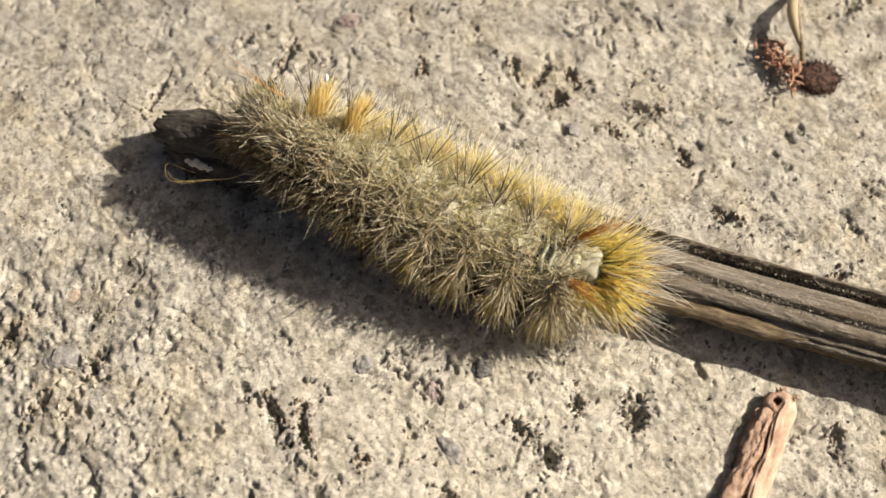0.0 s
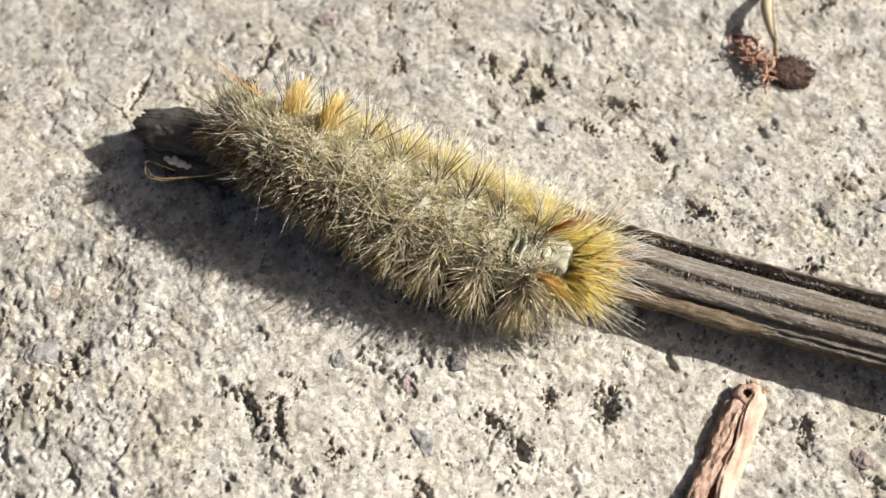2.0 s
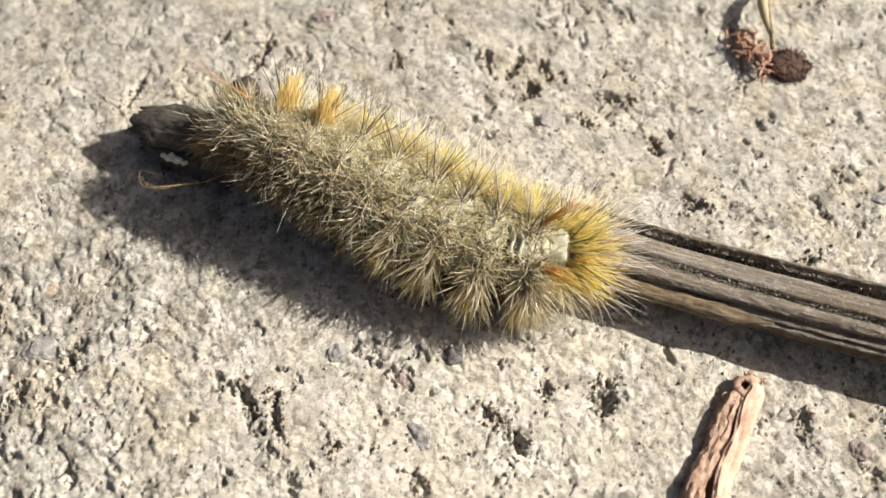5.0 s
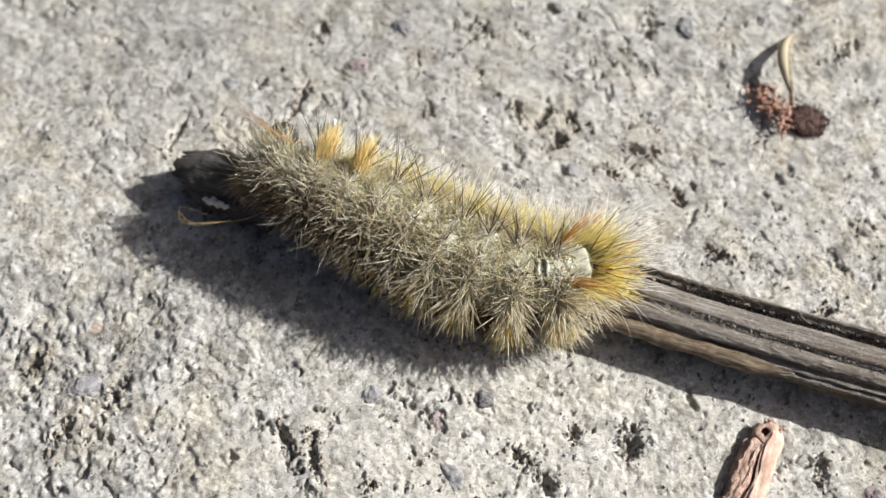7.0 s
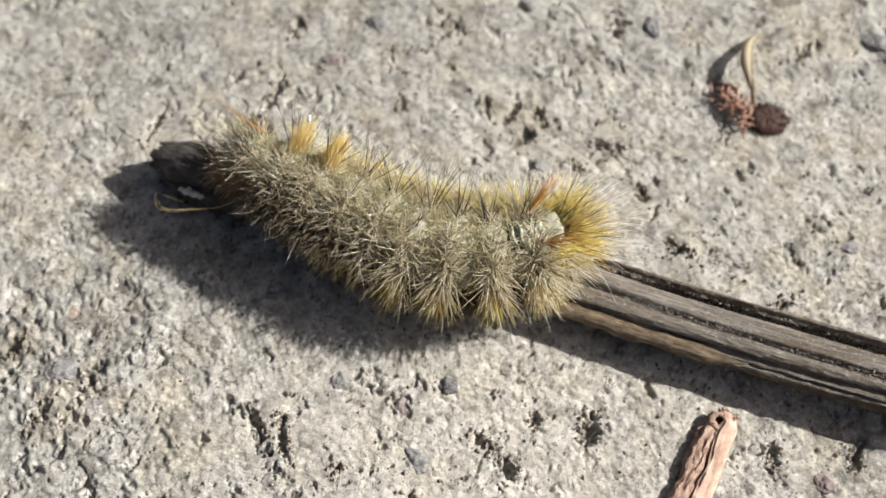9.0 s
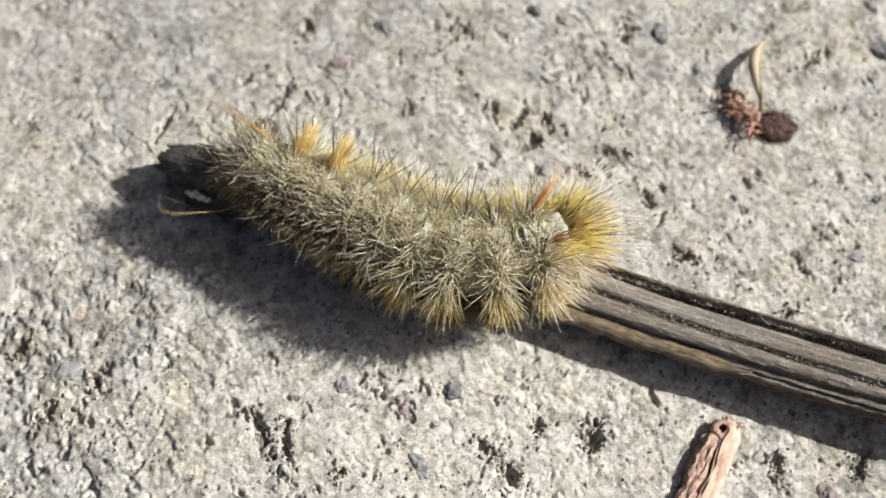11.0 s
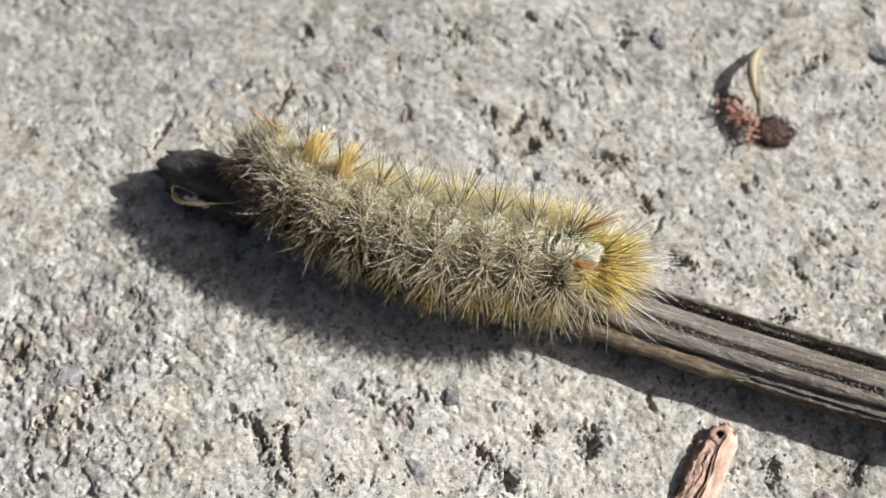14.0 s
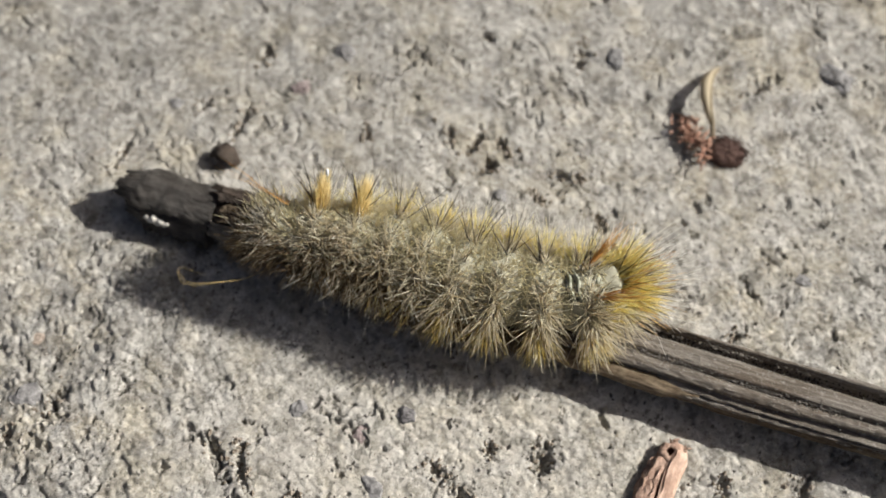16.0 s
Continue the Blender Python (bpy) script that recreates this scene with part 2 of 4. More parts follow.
# brown fur, its tone lowered to carry the shade of the lower flank
HAIR_SHADED = hair_material("shaded brown fur", (0.11, 0.075, 0.04), (0.42, 0.31, 0.17), 0.35, 0.4)
HAIR_BROWN = hair_material("brown hair", (0.34, 0.25, 0.14), (0.94, 0.86, 0.66), 0.22, 0.5, 0.9)
HAIR_BLACK = hair_material("black bristle", (0.012, 0.009, 0.007), (0.09, 0.06, 0.03), 0.3, 0.15)
HAIR_YELLOW = hair_material("yellow hair", (0.95, 0.82, 0.30), (0.98, 0.94, 0.60), 0.35, 0.72)
HAIR_GOLD = hair_material("golden hair", (0.91, 0.76, 0.30), (0.98, 0.91, 0.56), 0.35, 0.75)
HAIR_TUFT = hair_material("amber brush hair", (0.80, 0.64, 0.27), (0.96, 0.86, 0.52), 0.4, 0.6)
HAIR_OCHRE = hair_material("ochre brush hair", (0.52, 0.38, 0.14), (0.92, 0.80, 0.48), 0.35, 0.6)
HAIR_ORANGE = hair_material("rust pencil hair", (0.60, 0.30, 0.07), (0.95, 0.66, 0.27), 0.35, 0.5)
HAIR_WHITE = hair_material("white tipped hair", (0.72, 0.68, 0.58), (0.96, 0.95, 0.90), 0.2, 0.55, 0.9)


# ---- mesh helpers, in millimetres ----
def mesh_of(name, verts, faces, mats, slots=None, smooth=True):
    me = bpy.data.meshes.new(name)
    verts = np.asarray(verts, np.float32) * MM
    if isinstance(faces, np.ndarray):
        sizes, corners = np.full(len(faces), faces.shape[1], np.int32), faces.astype(np.int32).ravel()
    else:
        sizes = np.fromiter((len(f) for f in faces), np.int32, len(faces))
        corners = np.fromiter(itertools.chain.from_iterable(faces), np.int32, int(sizes.sum()))
    me.vertices.add(len(verts))
    me.vertices.foreach_set("co", verts.ravel())
    me.loops.add(len(corners))
    me.loops.foreach_set("vertex_index", corners)
    me.polygons.add(len(sizes))
    me.polygons.foreach_set("loop_start", np.concatenate([[0], np.cumsum(sizes)[:-1]]).astype(np.int32))
    for m in mats if isinstance(mats, (list, tuple)) else [mats]:
        me.materials.append(m)
    if slots is not None:
        me.polygons.foreach_set("material_index", slots)
    me.polygons.foreach_set("use_smooth", np.full(len(sizes), smooth))
    me.update(calc_edges=True)
    return me


def part(name, me, parent=None, label="", at=None):
    ob = new(name, me)
    if parent is not None:
        ob.parent = parent
    if at is not None:
        ob.matrix_basis = at
    if label:
        ob["label"] = label
    return ob


def thing(name, label, category, at=(0, 0, 0), group="", kind=""):
    ob = new(name)
    ob.empty_display_size = 0.002
    ob.location = Vector(at) * MM
    return tagged(ob, label, category, group, kind)


def unit(v):
    v = np.asarray(v, float)
    return v / np.maximum(np.linalg.norm(v, axis=-1, keepdims=True), 1e-9)


@functools.lru_cache(maxsize=None)
def lattice(nx, ny, seed):
    return np.random.RandomState(seed).rand(nx, ny)


def field(x, y, size, seed, octaves=4, gain=0.55):
    """Smooth value noise, about -1 to 1, over arrays of places in millimetres."""
    out, amp, total = np.zeros_like(x), 1.0, 0.0
    for o in range(octaves):
        g = lattice(257, 257, seed + 31 * o)
        u, v = x / size + 57.3 + 11.7 * o, y / size + 91.1 + 5.3 * o
        iu, iv = np.floor(u).astype(int), np.floor(v).astype(int)
        fu, fv = u - iu, v - iv
        fu, fv = fu * fu * (3 - 2 * fu), fv * fv * (3 - 2 * fv)
        a, b = g[iu % 257, iv % 257], g[(iu + 1) % 257, iv % 257]
        c, d = g[iu % 257, (iv + 1) % 257], g[(iu + 1) % 257, (iv + 1) % 257]
        out += amp * ((a * (1 - fu) + b * fu) * (1 - fv) + (c * (1 - fu) + d * fu) * fv)
        total += amp
        amp *= gain
        size /= 2.1
    return (out / total - 0.5) * 2


def tubes(paths, radii, sides=3):
    """Closed tapered tubes along paths of shape (hairs, rings, 3), radii (hairs, rings)."""
    n, r, _ = paths.shape
    tang = unit(np.gradient(paths, axis=1))
    ref = np.where(np.abs(tang[..., 2:3]) > 0.9, np.array([1.0, 0, 0]), np.array([0, 0, 1.0]))
    u = unit(np.cross(tang, ref))
    w = np.cross(tang, u)
    ang = np.arange(sides) * 2 * np.pi / sides
    ring = paths[:, :, None] + radii[:, :, None, None] * (np.cos(ang)[:, None] * u[:, :, None] + np.sin(ang)[:, None] * w[:, :, None])
    verts = ring.reshape(-1, 3)
    base = (np.arange(n) * r * sides)[:, None, None] + (np.arange(r - 1) * sides)[None, :, None]
    k = np.arange(sides)
    k2 = (k + 1) % sides
    quads = np.stack([base + k, base + k2, base + sides + k2, base + sides + k], -1).reshape(-1, 4).tolist()
    first = np.arange(n) * r * sides
    caps = [[int(f + j) for j in range(sides)][::-1] for f in first] + [[int(f + (r - 1) * sides + j) for j in range(sides)] for f in first]
    return verts, quads + caps


def hairs(roots, ways, lengths, thick, bend, rng, rings=5, droop=0.0):
    """Curved, tapered hairs."""
    n = len(roots)
    s = np.linspace(0, 1, rings)
    side = unit(np.cross(ways, rng.normal(size=(n, 3))))
    path = roots[:, None] + lengths[:, None, None] * (s[None, :, None] * ways[:, None] + bend * (rng.uniform(0.2, 1.0, n)[:, None, None] * (s**2)[None, :, None]) * side[:, None])
    path[..., 2] -= droop * lengths[:, None] * s[None] ** 2
    rad = thick * rng.uniform(0.75, 1.25, n)[:, None] * (1.0 - 0.82 * s**1.5)[None]
    return tubes(path, rad)


def sweep(path, profile, closed_ends=True):
    """A skin along path (rings, 3); profile(i, angles) gives the offsets (side, up) of ring i."""
    path = np.asarray(path, float)
    tang = unit(np.gradient(path, axis=0))
    side = unit(np.cross(tang, np.array([0, 0, 1.0])))
    up = np.cross(side, tang)
    rows = []
    for i in range(len(path)):
        off = profile(i)
        rows.append(path[i] + off[:, :1] * -side[i] + off[:, 1:] * up[i])
    m = len(rows[0])
    verts = np.concatenate(rows)
    faces = []
    for i in range(len(path) - 1):
        for j in range(m):
            k = (j + 1) % m
            faces.append([i * m + j, i * m + k, (i + 1) * m + k, (i + 1) * m + j])
    if closed_ends:
        verts = np.concatenate([verts, [rows[0].mean(0)], [rows[-1].mean(0)]])
        a = len(path) * m
        for j in range(m):
            k = (j + 1) % m
            faces.append([a, k, j])
            faces.append([a + 1, (len(path) - 1) * m + j, (len(path) - 1) * m + k])
    return verts, faces


# ---- the stone ground: one sheet, fine near the animal and coarse to the horizon ----
# pits: x, y, half length, half width, turn, depth
PITS_NEAR = [
    (17.2, -22.7, 1.5, 0.85, 1.1, 1.7), (-11.6, -20.2, 2.0, 0.45, 1.95, 1.4), (-9.4, -20.0, 0.6, 0.5, 0.4, 1.2), (-9.4, -22.2, 1.3, 0.4, 1.8, 1.2),
    (8.0, -23.6, 1.5, 0.5, 2.2, 1.3), (9.6, -25.6, 1.7, 0.6, 2.1, 1.5), (40.2, -26.9, 1.6, 0.8, 1.2, 1.0), (33.0, -26.6, 1.2, 0.5, 1.5, 0.9),
    (-31.0, -18.0, 1.8, 0.6, 1.0, 0.9), (-26.4, -14.3, 1.4, 0.5, 1.0, 0.9), (-33.4, -10.5, 1.5, 0.5, 0.8, 0.9), (1.5, -28.5, 1.5, 0.5, 1.8, 0.9),
    (12.8, -21.6, 0.8, 0.4, 1.5, 0.9), (-5.0, -25.0, 0.7, 0.4, 1.2, 0.9), (28.6, -5.6, 1.3, 0.5, 2.4, 0.7), (36.7, -12.0, 0.6, 0.5, 1.0, 0.8)]
PITS_FAR = [
    (-6.9, 24.5, 1.6, 0.6, 1.0, 0.9), (-14.0, 18.0, 1.1, 0.7, 0.4, 1.0), (-9.5, 15.8, 1.8, 0.42, 1.15, 1.2), (11.8, 12.5, 1.3, 0.42, 1.75, 1.0),
    (15.0, 8.5, 1.3, 0.7, 0.3, 1.1), (14.2, 11.0, 1.6, 0.4, 1.0, 1.0), (22.4, 6.8, 1.0, 0.55, 2.7, 1.0), (24.3, 6.1, 0.5, 0.4, 0.0, 0.9),
    (17.2, 10.4, 1.0, 0.4, 2.1, 0.9), (26.5, 21.2, 1.7, 0.6, 1.2, 0.9), (16.8, 24.5, 1.2, 0.4, 2.0, 0.9), (3.2, 13.0, 0.8, 0.45, 1.2, 0.8),
    (44.8, 15.9, 1.6, 0.7, 0.5, 0.8), (25.8, 1.0, 0.9, 0.45, 1.9, 0.9), (-21.5, 13.0, 2.6, 0.35, 1.25, 0.8), (20.0, 4.2, 0.9, 0.4, 2.2, 0.8)]


def ground_height(x, y):
    warp = 0.8 * field(x, y, 5.0, 201, 2)
    x1, y1 = x + warp, y - 0.7 * warp
    h = 0.7 * field(x, y, 34, 3, 2) + 0.40 * field(x, y, 9.0, 11, 3)
    # the stone falls away beyond a low brow
    brow = -20 + 0.45 * np.clip(y + 6, -40, 4) + 1.5 * field(x, y, 8.0, 141, 2)
    h -= 0.11 * np.clip(brow - x, 0, 15) * np.clip((1 - y) / 7, 0, 1)
    h -= 0.05 * np.clip(-14 - x, 0, 24) * np.clip((y - 8) / 12, 0, 1)
    h -= 0.02 * np.clip(x - 8, 0, 60) * np.clip((-6 - y) / 14, 0, 1)
    lower = np.clip((-4 - y) / 10, 0, 1)
    lower_left = np.clip((-12 - x) / 10, 0, 1) * np.clip((3 - y) / 8, 0, 1)
    patch = np.clip(0.45 + 1.5 * field(x, y, 6.5, 151, 3), 0.0, 1.0)
    crumb = 0.09 + 0.15 * patch + 0.08 * lower + 0.14 * lower * patch + 0.18 * lower_left
    h += crumb * (0.5 * field(x1 + 0.3 * y1, y1 * 0.75, 2.6, 23, 4, 0.8) + 0.35 * np.abs(field(x1, y1, 1.6, 163, 4, 0.8)) ** 0.8 + 0.35 * field(x + 0.4 * y, y * 0.8, 0.7, 37, 2, 0.9))
    flake = field(x1 + 0.2 * y1, y1 * 0.85, 3.0, 111, 4, 0.7)
    h += (0.045 + 0.1 * lower_left) * np.clip(flake / 0.10, -1, 1)
    fray = 0.45 * field(x, y, 0.9, 211, 3, 0.7)
    x1, y1 = x1 + fray, y1 + 0.45 * field(x, y, 0.9, 221, 3, 0.7)
    mask = np.clip(field(x, y, 6.5, 91, 2) * 2.2 - 0.1, 0, 1)
    crack = np.abs(field(x1 + 0.5 * y1, y1 * 0.55, 3.0, 71, 2, 0.5))
    h -= 0.30 * mask * np.clip(1 - crack / 0.045, 0, 1)
    hole = field(x1 + 0.4 * y1, y1 * 0.62, 1.6, 51, 4, 0.75) + 0.2 * field(x, y, 8.0, 53, 2)
    h -= (0.34 + 0.16 * lower) * np.clip((hole - 0.44) / 0.09, 0, 1)
    chink = field(x1 - 0.5 * y1, y1 * 0.55, 0.75, 57, 3, 0.75) + 0.25 * field(x, y, 7.0, 59, 2)
    h -= 0.34 * np.clip((chink - 0.54 + 0.10 * lower_left) / 0.10, 0, 1)
    ragged = field(x, y, 0.85, 83, 4, 0.85)
    for px, py, a, b, turn, deep in PITS_NEAR + PITS_FAR:
        wx, wy = x - px + 0.5 * warp, y - py
        u = (wx * math.cos(turn) + wy * math.sin(turn)) / a
        v = (-wx * math.sin(turn) + wy * math.cos(turn)) / b
        d = np.hypot(u, v)
        h -= (d < 2.5) * 0.8 * deep * np.clip((1.0 - d - 2.0 * ragged) / 0.75, 0, 1) * np.clip(2.5 - d, 0, 1)
    h += 0.05 * np.clip(x, -50, 60) * np.clip((y - 9) / 16, 0, 1)
    far = np.clip((np.hypot(x - 10, y) - 70) / 60, 0, 1)
    return h * (1 - far)


def build_ground():
    def line(lo, hi, step):
        fine = np.arange(lo, hi, step)
        out = np.cumsum(step * 1.35 ** np.arange(1, 45))
        out = out[out < 4e5]
        return np.concatenate([(lo - out)[::-1], fine, fine[-1] + out])

    xs, ys = line(-42, 66, 0.155), line(-36, 40, 0.155)
    gx, gy = np.meshgrid(xs, ys)
    gz = ground_height(gx, gy)
    verts = np.stack([gx, gy, gz], -1).reshape(-1, 3)
    w = len(xs)
    i = (np.arange(len(ys) - 1)[:, None] * w + np.arange(w - 1)[None]).reshape(-1)
    faces = np.stack([i, i + 1, i + w + 1, i + w], -1)
    ground = new("ground", mesh_of("ground", verts, faces, STONE))
    return tagged(ground, "rough pale grey weathered stone with pits", "stone ground", kind="structure")


def on_ground(x, y):
    return float(ground_height(np.array([float(x)]), np.array([float(y)]))[0])


build_ground()


# ---- the dry stalk that the caterpillar grips ----
STALK_A, STALK_B = np.array([-18.0, 5.4, 2.5]), np.array([66.2, -30.5, 2.5])
STALK_DIR = unit(STALK_B - STALK_A)
# angle at the tail end and at the far end, half width, depth
GROOVES = ((88, 114, 5.0, 0.30), (134, 143, 9, 0.24), (154, 161, 3.0, 0.16), (230, 230, 12, 0.2), (290, 290, 12, 0.2))


def slot(s):
    """How far beyond the stalk's middle line its open far groove runs."""
    return min(2.45, 3.2 - 2.1 * s) + 0.10 * math.sin(s * 23)


LIFT, LIFT_FROM, LIFT_OVER = 0.5, 38.0, 15.0


def build_stalk():
    stalk = thing("dry_stalk", "grooved grey dry plant stalk lying on the stone", "plant stalk", STALK_A)
    length = float(np.linalg.norm(STALK_B - STALK_A))
    rings, around = 420, 180
    s = np.linspace(0, 1, rings)
    path = np.outer(4.5 + s * (length - 4.5), STALK_DIR)
    path[:, 2] += 0.35 * np.sin(s * 9) - 0.1
    path[:, :2] += np.outer(0.3 * np.sin(s * 7 + 1), np.array([0.4, 0.9]))
    rise = LIFT * np.clip((s * length - LIFT_FROM) / LIFT_OVER, 0, 1)
    path[:, 2] += rise
    path[:, 1] -= 0.55 * rise
    deg = np.linspace(0, 360, around, endpoint=False)

    def profile(i):
        grow = 0.80 + 0.20 * min(1.0, s[i] * length / 14)
        tip = min(1.0, 0.35 + s[i] * length / 3.0)
        r = np.ones(around)
        along = np.full(around, 4.5 + s[i] * length)
        for at, to, wide, deep in GROOVES:
            d = (deg - at - (to - at) * s[i] - 2.0 * math.sin(s[i] * 11 + at) + 180) % 360 - 180
            r -= deep * np.exp(-((np.abs(d) / wide) ** 2))
        d = (deg - 188 + 180) % 360 - 180
        r -= 0.16 * np.exp(-((d / 30) ** 2))
        r += 0.07 * field(along * 0.12, deg / 12, 1.0, 5, 3) + 0.05 * field(along * 1.3, deg / 5, 1.0, 9, 3, 0.7)
        a = np.radians(deg)
        x, z = np.cos(a) * 3.35 * r, np.sin(a) * 2.0 * r
        upper = np.clip(np.sin(a) * 4, 0, 1)
        z = z + upper * (0.55 * np.exp(-(((x - slot(s[i]) - 0.95) / 0.5) ** 2)) - 1.15 * np.exp(-np.abs((x - slot(s[i])) / 0.5) ** 4))
        return np.stack([x, z], -1) * grow * tip

    v, f = sweep(path, profile)
    part("stem", mesh_of("stem", v, f, STALK), stalk)

    # a peeled brown strip on the near flank, with a torn end
    n = 70
    t = np.linspace(0, 1, n)
    near = np.array([STALK_DIR[1], -STALK_DIR[0], 0.0])
    q = (29 + t * 26 - 4.5) / (length - 4.5)
    p = np.stack([np.interp(q, s, path[:, k]) for k in range(3)], -1)
    p += near * 2.6 + np.array([0, 0, 0.35])

    def strip(i):
        a = np.linspace(0, 2 * np.pi, 14, endpoint=False)
        k = min(1.0, t[i] * 8 + 0.25) * min(1.0, (1 - t[i]) * 7 + 0.08)
        wob = 1 + 0.32 * field(np.full(14, t[i] * 31), a * 2, 1.6, 15, 3)
        return np.stack([np.cos(a) * 0.9 * k * wob, np.sin(a) * 0.75 * k * wob + 0.3 * (1 - k)], -1)

    v, f = sweep(p, strip)
    part("peeled_strip", mesh_of("peeled_strip", v, f, STRAND), stalk, "peeled brown fibre strip")

    # the brown near flank, in two long fibres past the torn strip
    for first, last, drop, wide, seed in ((45, 90.5, 2.15, 0.9, 3), (52, 90.5, 2.6, 0.5, 7)):
        q = (first + t * (last - first) - 4.5) / (length - 4.5)
        p = np.stack([np.interp(q, s, path[:, k]) for k in range(3)], -1)
        p += near * drop + np.array([0, 0, -0.15 - 0.35 * (seed == 7)])

        def fibre(i, wide=wide, seed=seed):
            a = np.linspace(0, 2 * np.pi, 14, endpoint=False)
            k = min(1.0, t[i] * 7 + 0.06)
            wob = 1 + 0.22 * field(np.full(14, t[i] * 40 + seed * 9), a * 2, 1.6, 15 + seed, 3)
            return np.stack([np.cos(a) * wide * k * wob, np.sin(a) * 0.8 * wide * k * wob], -1)

        v, f = sweep(p, fibre)
        part("flank_fibre", mesh_of("flank_fibre", v, f, FLANK), stalk, "brown fibre along the stalk flank")

    # blackened broken end: a hollow torn shell over a rotten core
    rng = np.random.RandomState(4)

    def shell(name, start, span, lo, hi, wide, high, side, up, seed, label, ragged=1.3, mat=ROT):
        """A thin torn sheet, curved round the stalk from angle lo (far) to hi (near)."""
        nt, na = 34, 30
        t, a = np.meshgrid(np.linspace(0, 1, nt), np.linspace(0, 1, na), indexing="ij")
        tear = field(a * 9 + seed, a * 0 + 1.0, 1.3, 300 + seed, 4, 0.7)
        x = start + ragged * tear * (1 - t) + t * span
        edge = 16 * field(x, x * 0 + seed, 1.1, 340 + seed, 4, 0.7)
        ang = np.radians(lo + (hi + edge - lo) * a)
        grow = np.clip(0.62 + t * 1.6, 0, 1) * (1 + 0.16 * field(x * 0.7, a * 6, 1.3, 370 + seed, 3, 0.65))
        skin = []
        for thin in (0.0, 0.22):
            c, h = np.cos(ang) * (wide * grow - thin) + side, np.sin(ang) * (high * grow - thin) + up
            skin.append(x[..., None] * STALK_DIR - c[..., None] * near + h[..., None] * np.array([0, 0, 1.0]))
        v = np.concatenate([q.reshape(-1, 3) for q in skin])
        k = nt * na
        f = []
        for i in range(nt - 1):
            for j in range(na - 1):
                q = [i * na + j, i * na + j + 1, (i + 1) * na + j + 1, (i + 1) * na + j]
                f += [q, [k + e for e in q[::-1]]]
        rim = [j for j in range(na)] + [i * na + na - 1 for i in range(1, nt)] + [(nt - 1) * na + j for j in range(na - 2, -1, -1)] + [i * na for i in range(nt - 2, 0, -1)]
        for e, g in zip(rim, rim[1:] + rim[:1]):
            f.append([g, e, k + e, k + g])
        return part(name, mesh_of(name, v, f, mat), stalk, label)

    shell("torn_shell", -2.7, 10.0, 5, 158, 2.5, 2.0, 0.1, 0.2, 1, "blackened torn stalk skin", 1.3)
    shell("torn_flap", -1.5, 8.5, 85, 215, 2.3, 1.6, -0.6, -0.4, 2, "blackened torn stalk flap", 1.8)
    shell("torn_flap", -2.2, 6.5, -40, 40, 2.2, 1.4, 0.2, -0.3, 3, "blackened torn stalk flap", 1.6)
    shell("torn_flake", 6.0, 4.5, 40, 88, 2.7, 2.2, 0.2, 0.45, 4, "brown torn bark flake", 1.6, PAPER)
    shell("torn_flake", 7.2, 3.6, 84, 128, 2.6, 2.1, 0.0, 0.5, 5, "brown torn bark flake", 1.4, STRAND)
    shell("torn_flake", 6.8, 3.0, 128, 172, 2.6, 2.0, -0.1, 0.3, 6, "grey torn bark flake", 1.2, STALK)
    t = np.linspace(0, 1, 30)
    p = np.outer(-1.9 + t * 9, STALK_DIR) + near * 0.7 + np.array([0, 0, -0.9])

    def core(i):
        a = np.linspace(0, 2 * np.pi, 22, endpoint=False)
        g = min(1.0, 0.3 + t[i] * 2.5)
        w = 1 + 0.6 * field(np.full(22, t[i] * 8), a * 1.6, 0.9, 44, 4, 0.7)
        return np.stack([np.cos(a) * 2.2 * g * w, np.sin(a) * 1.3 * g * w], -1)

    v, f = sweep(p, core)
    part("rotten_core", mesh_of("rotten_core", v, f, ROT), stalk, "black rotten pith")
    # an added crumb, painted bright as ground lit through a gap
    p = np.stack([np.outer(np.linspace(0.7, 3.3, 12), STALK_DIR)[:, k] for k in range(3)], -1) + near * 2.6 + np.array([0, 0, 0.25])
    p[:, 2] += 0.15 * np.sin(np.arange(12) * 1.9)

    def crust(i):
        a = np.linspace(0, 2 * np.pi, 10, endpoint=False)
        w = (0.35 + 0.65 * math.sin((i + 0.5) / 12 * 3.0)) * (1 + 0.7 * field(np.full(10, i * 0.5), a * 1.4, 0.8, 52, 3, 0.7))
        return np.stack([np.cos(a) * 0.36 * w, np.sin(a) * 0.40 * w], -1)

    v, f = sweep(p, crust)
    part("lit_crumb", mesh_of("lit_crumb", v, f, LIT_CRUMB), stalk, "crumb whitened as a sunlit bit under the black end")

    # dust and crust caught in the grooves; near-black crust paints the far groove's shadow
    for name, mat, label, lanes, count, big in (
            ("crust", SHADED_CRUST, "crust grains darkened as shade in the far groove", ((48, 66, 6.0),), 3500, 0.12),
            ("grit_fill", GRAIN_DARK, "grey brown grains in the middle groove", ((88, 114, 2.2), (87, 112, 5.0)), 1500, 0.09),
            ("dust", GRAIN, "pale dust grains on the ridges", ((64, 81, 5.0), (33, 49, 4.0), (80, 106, 5.0), (98, 124, 8.0)), 1500, 0.09)):
        pts = []
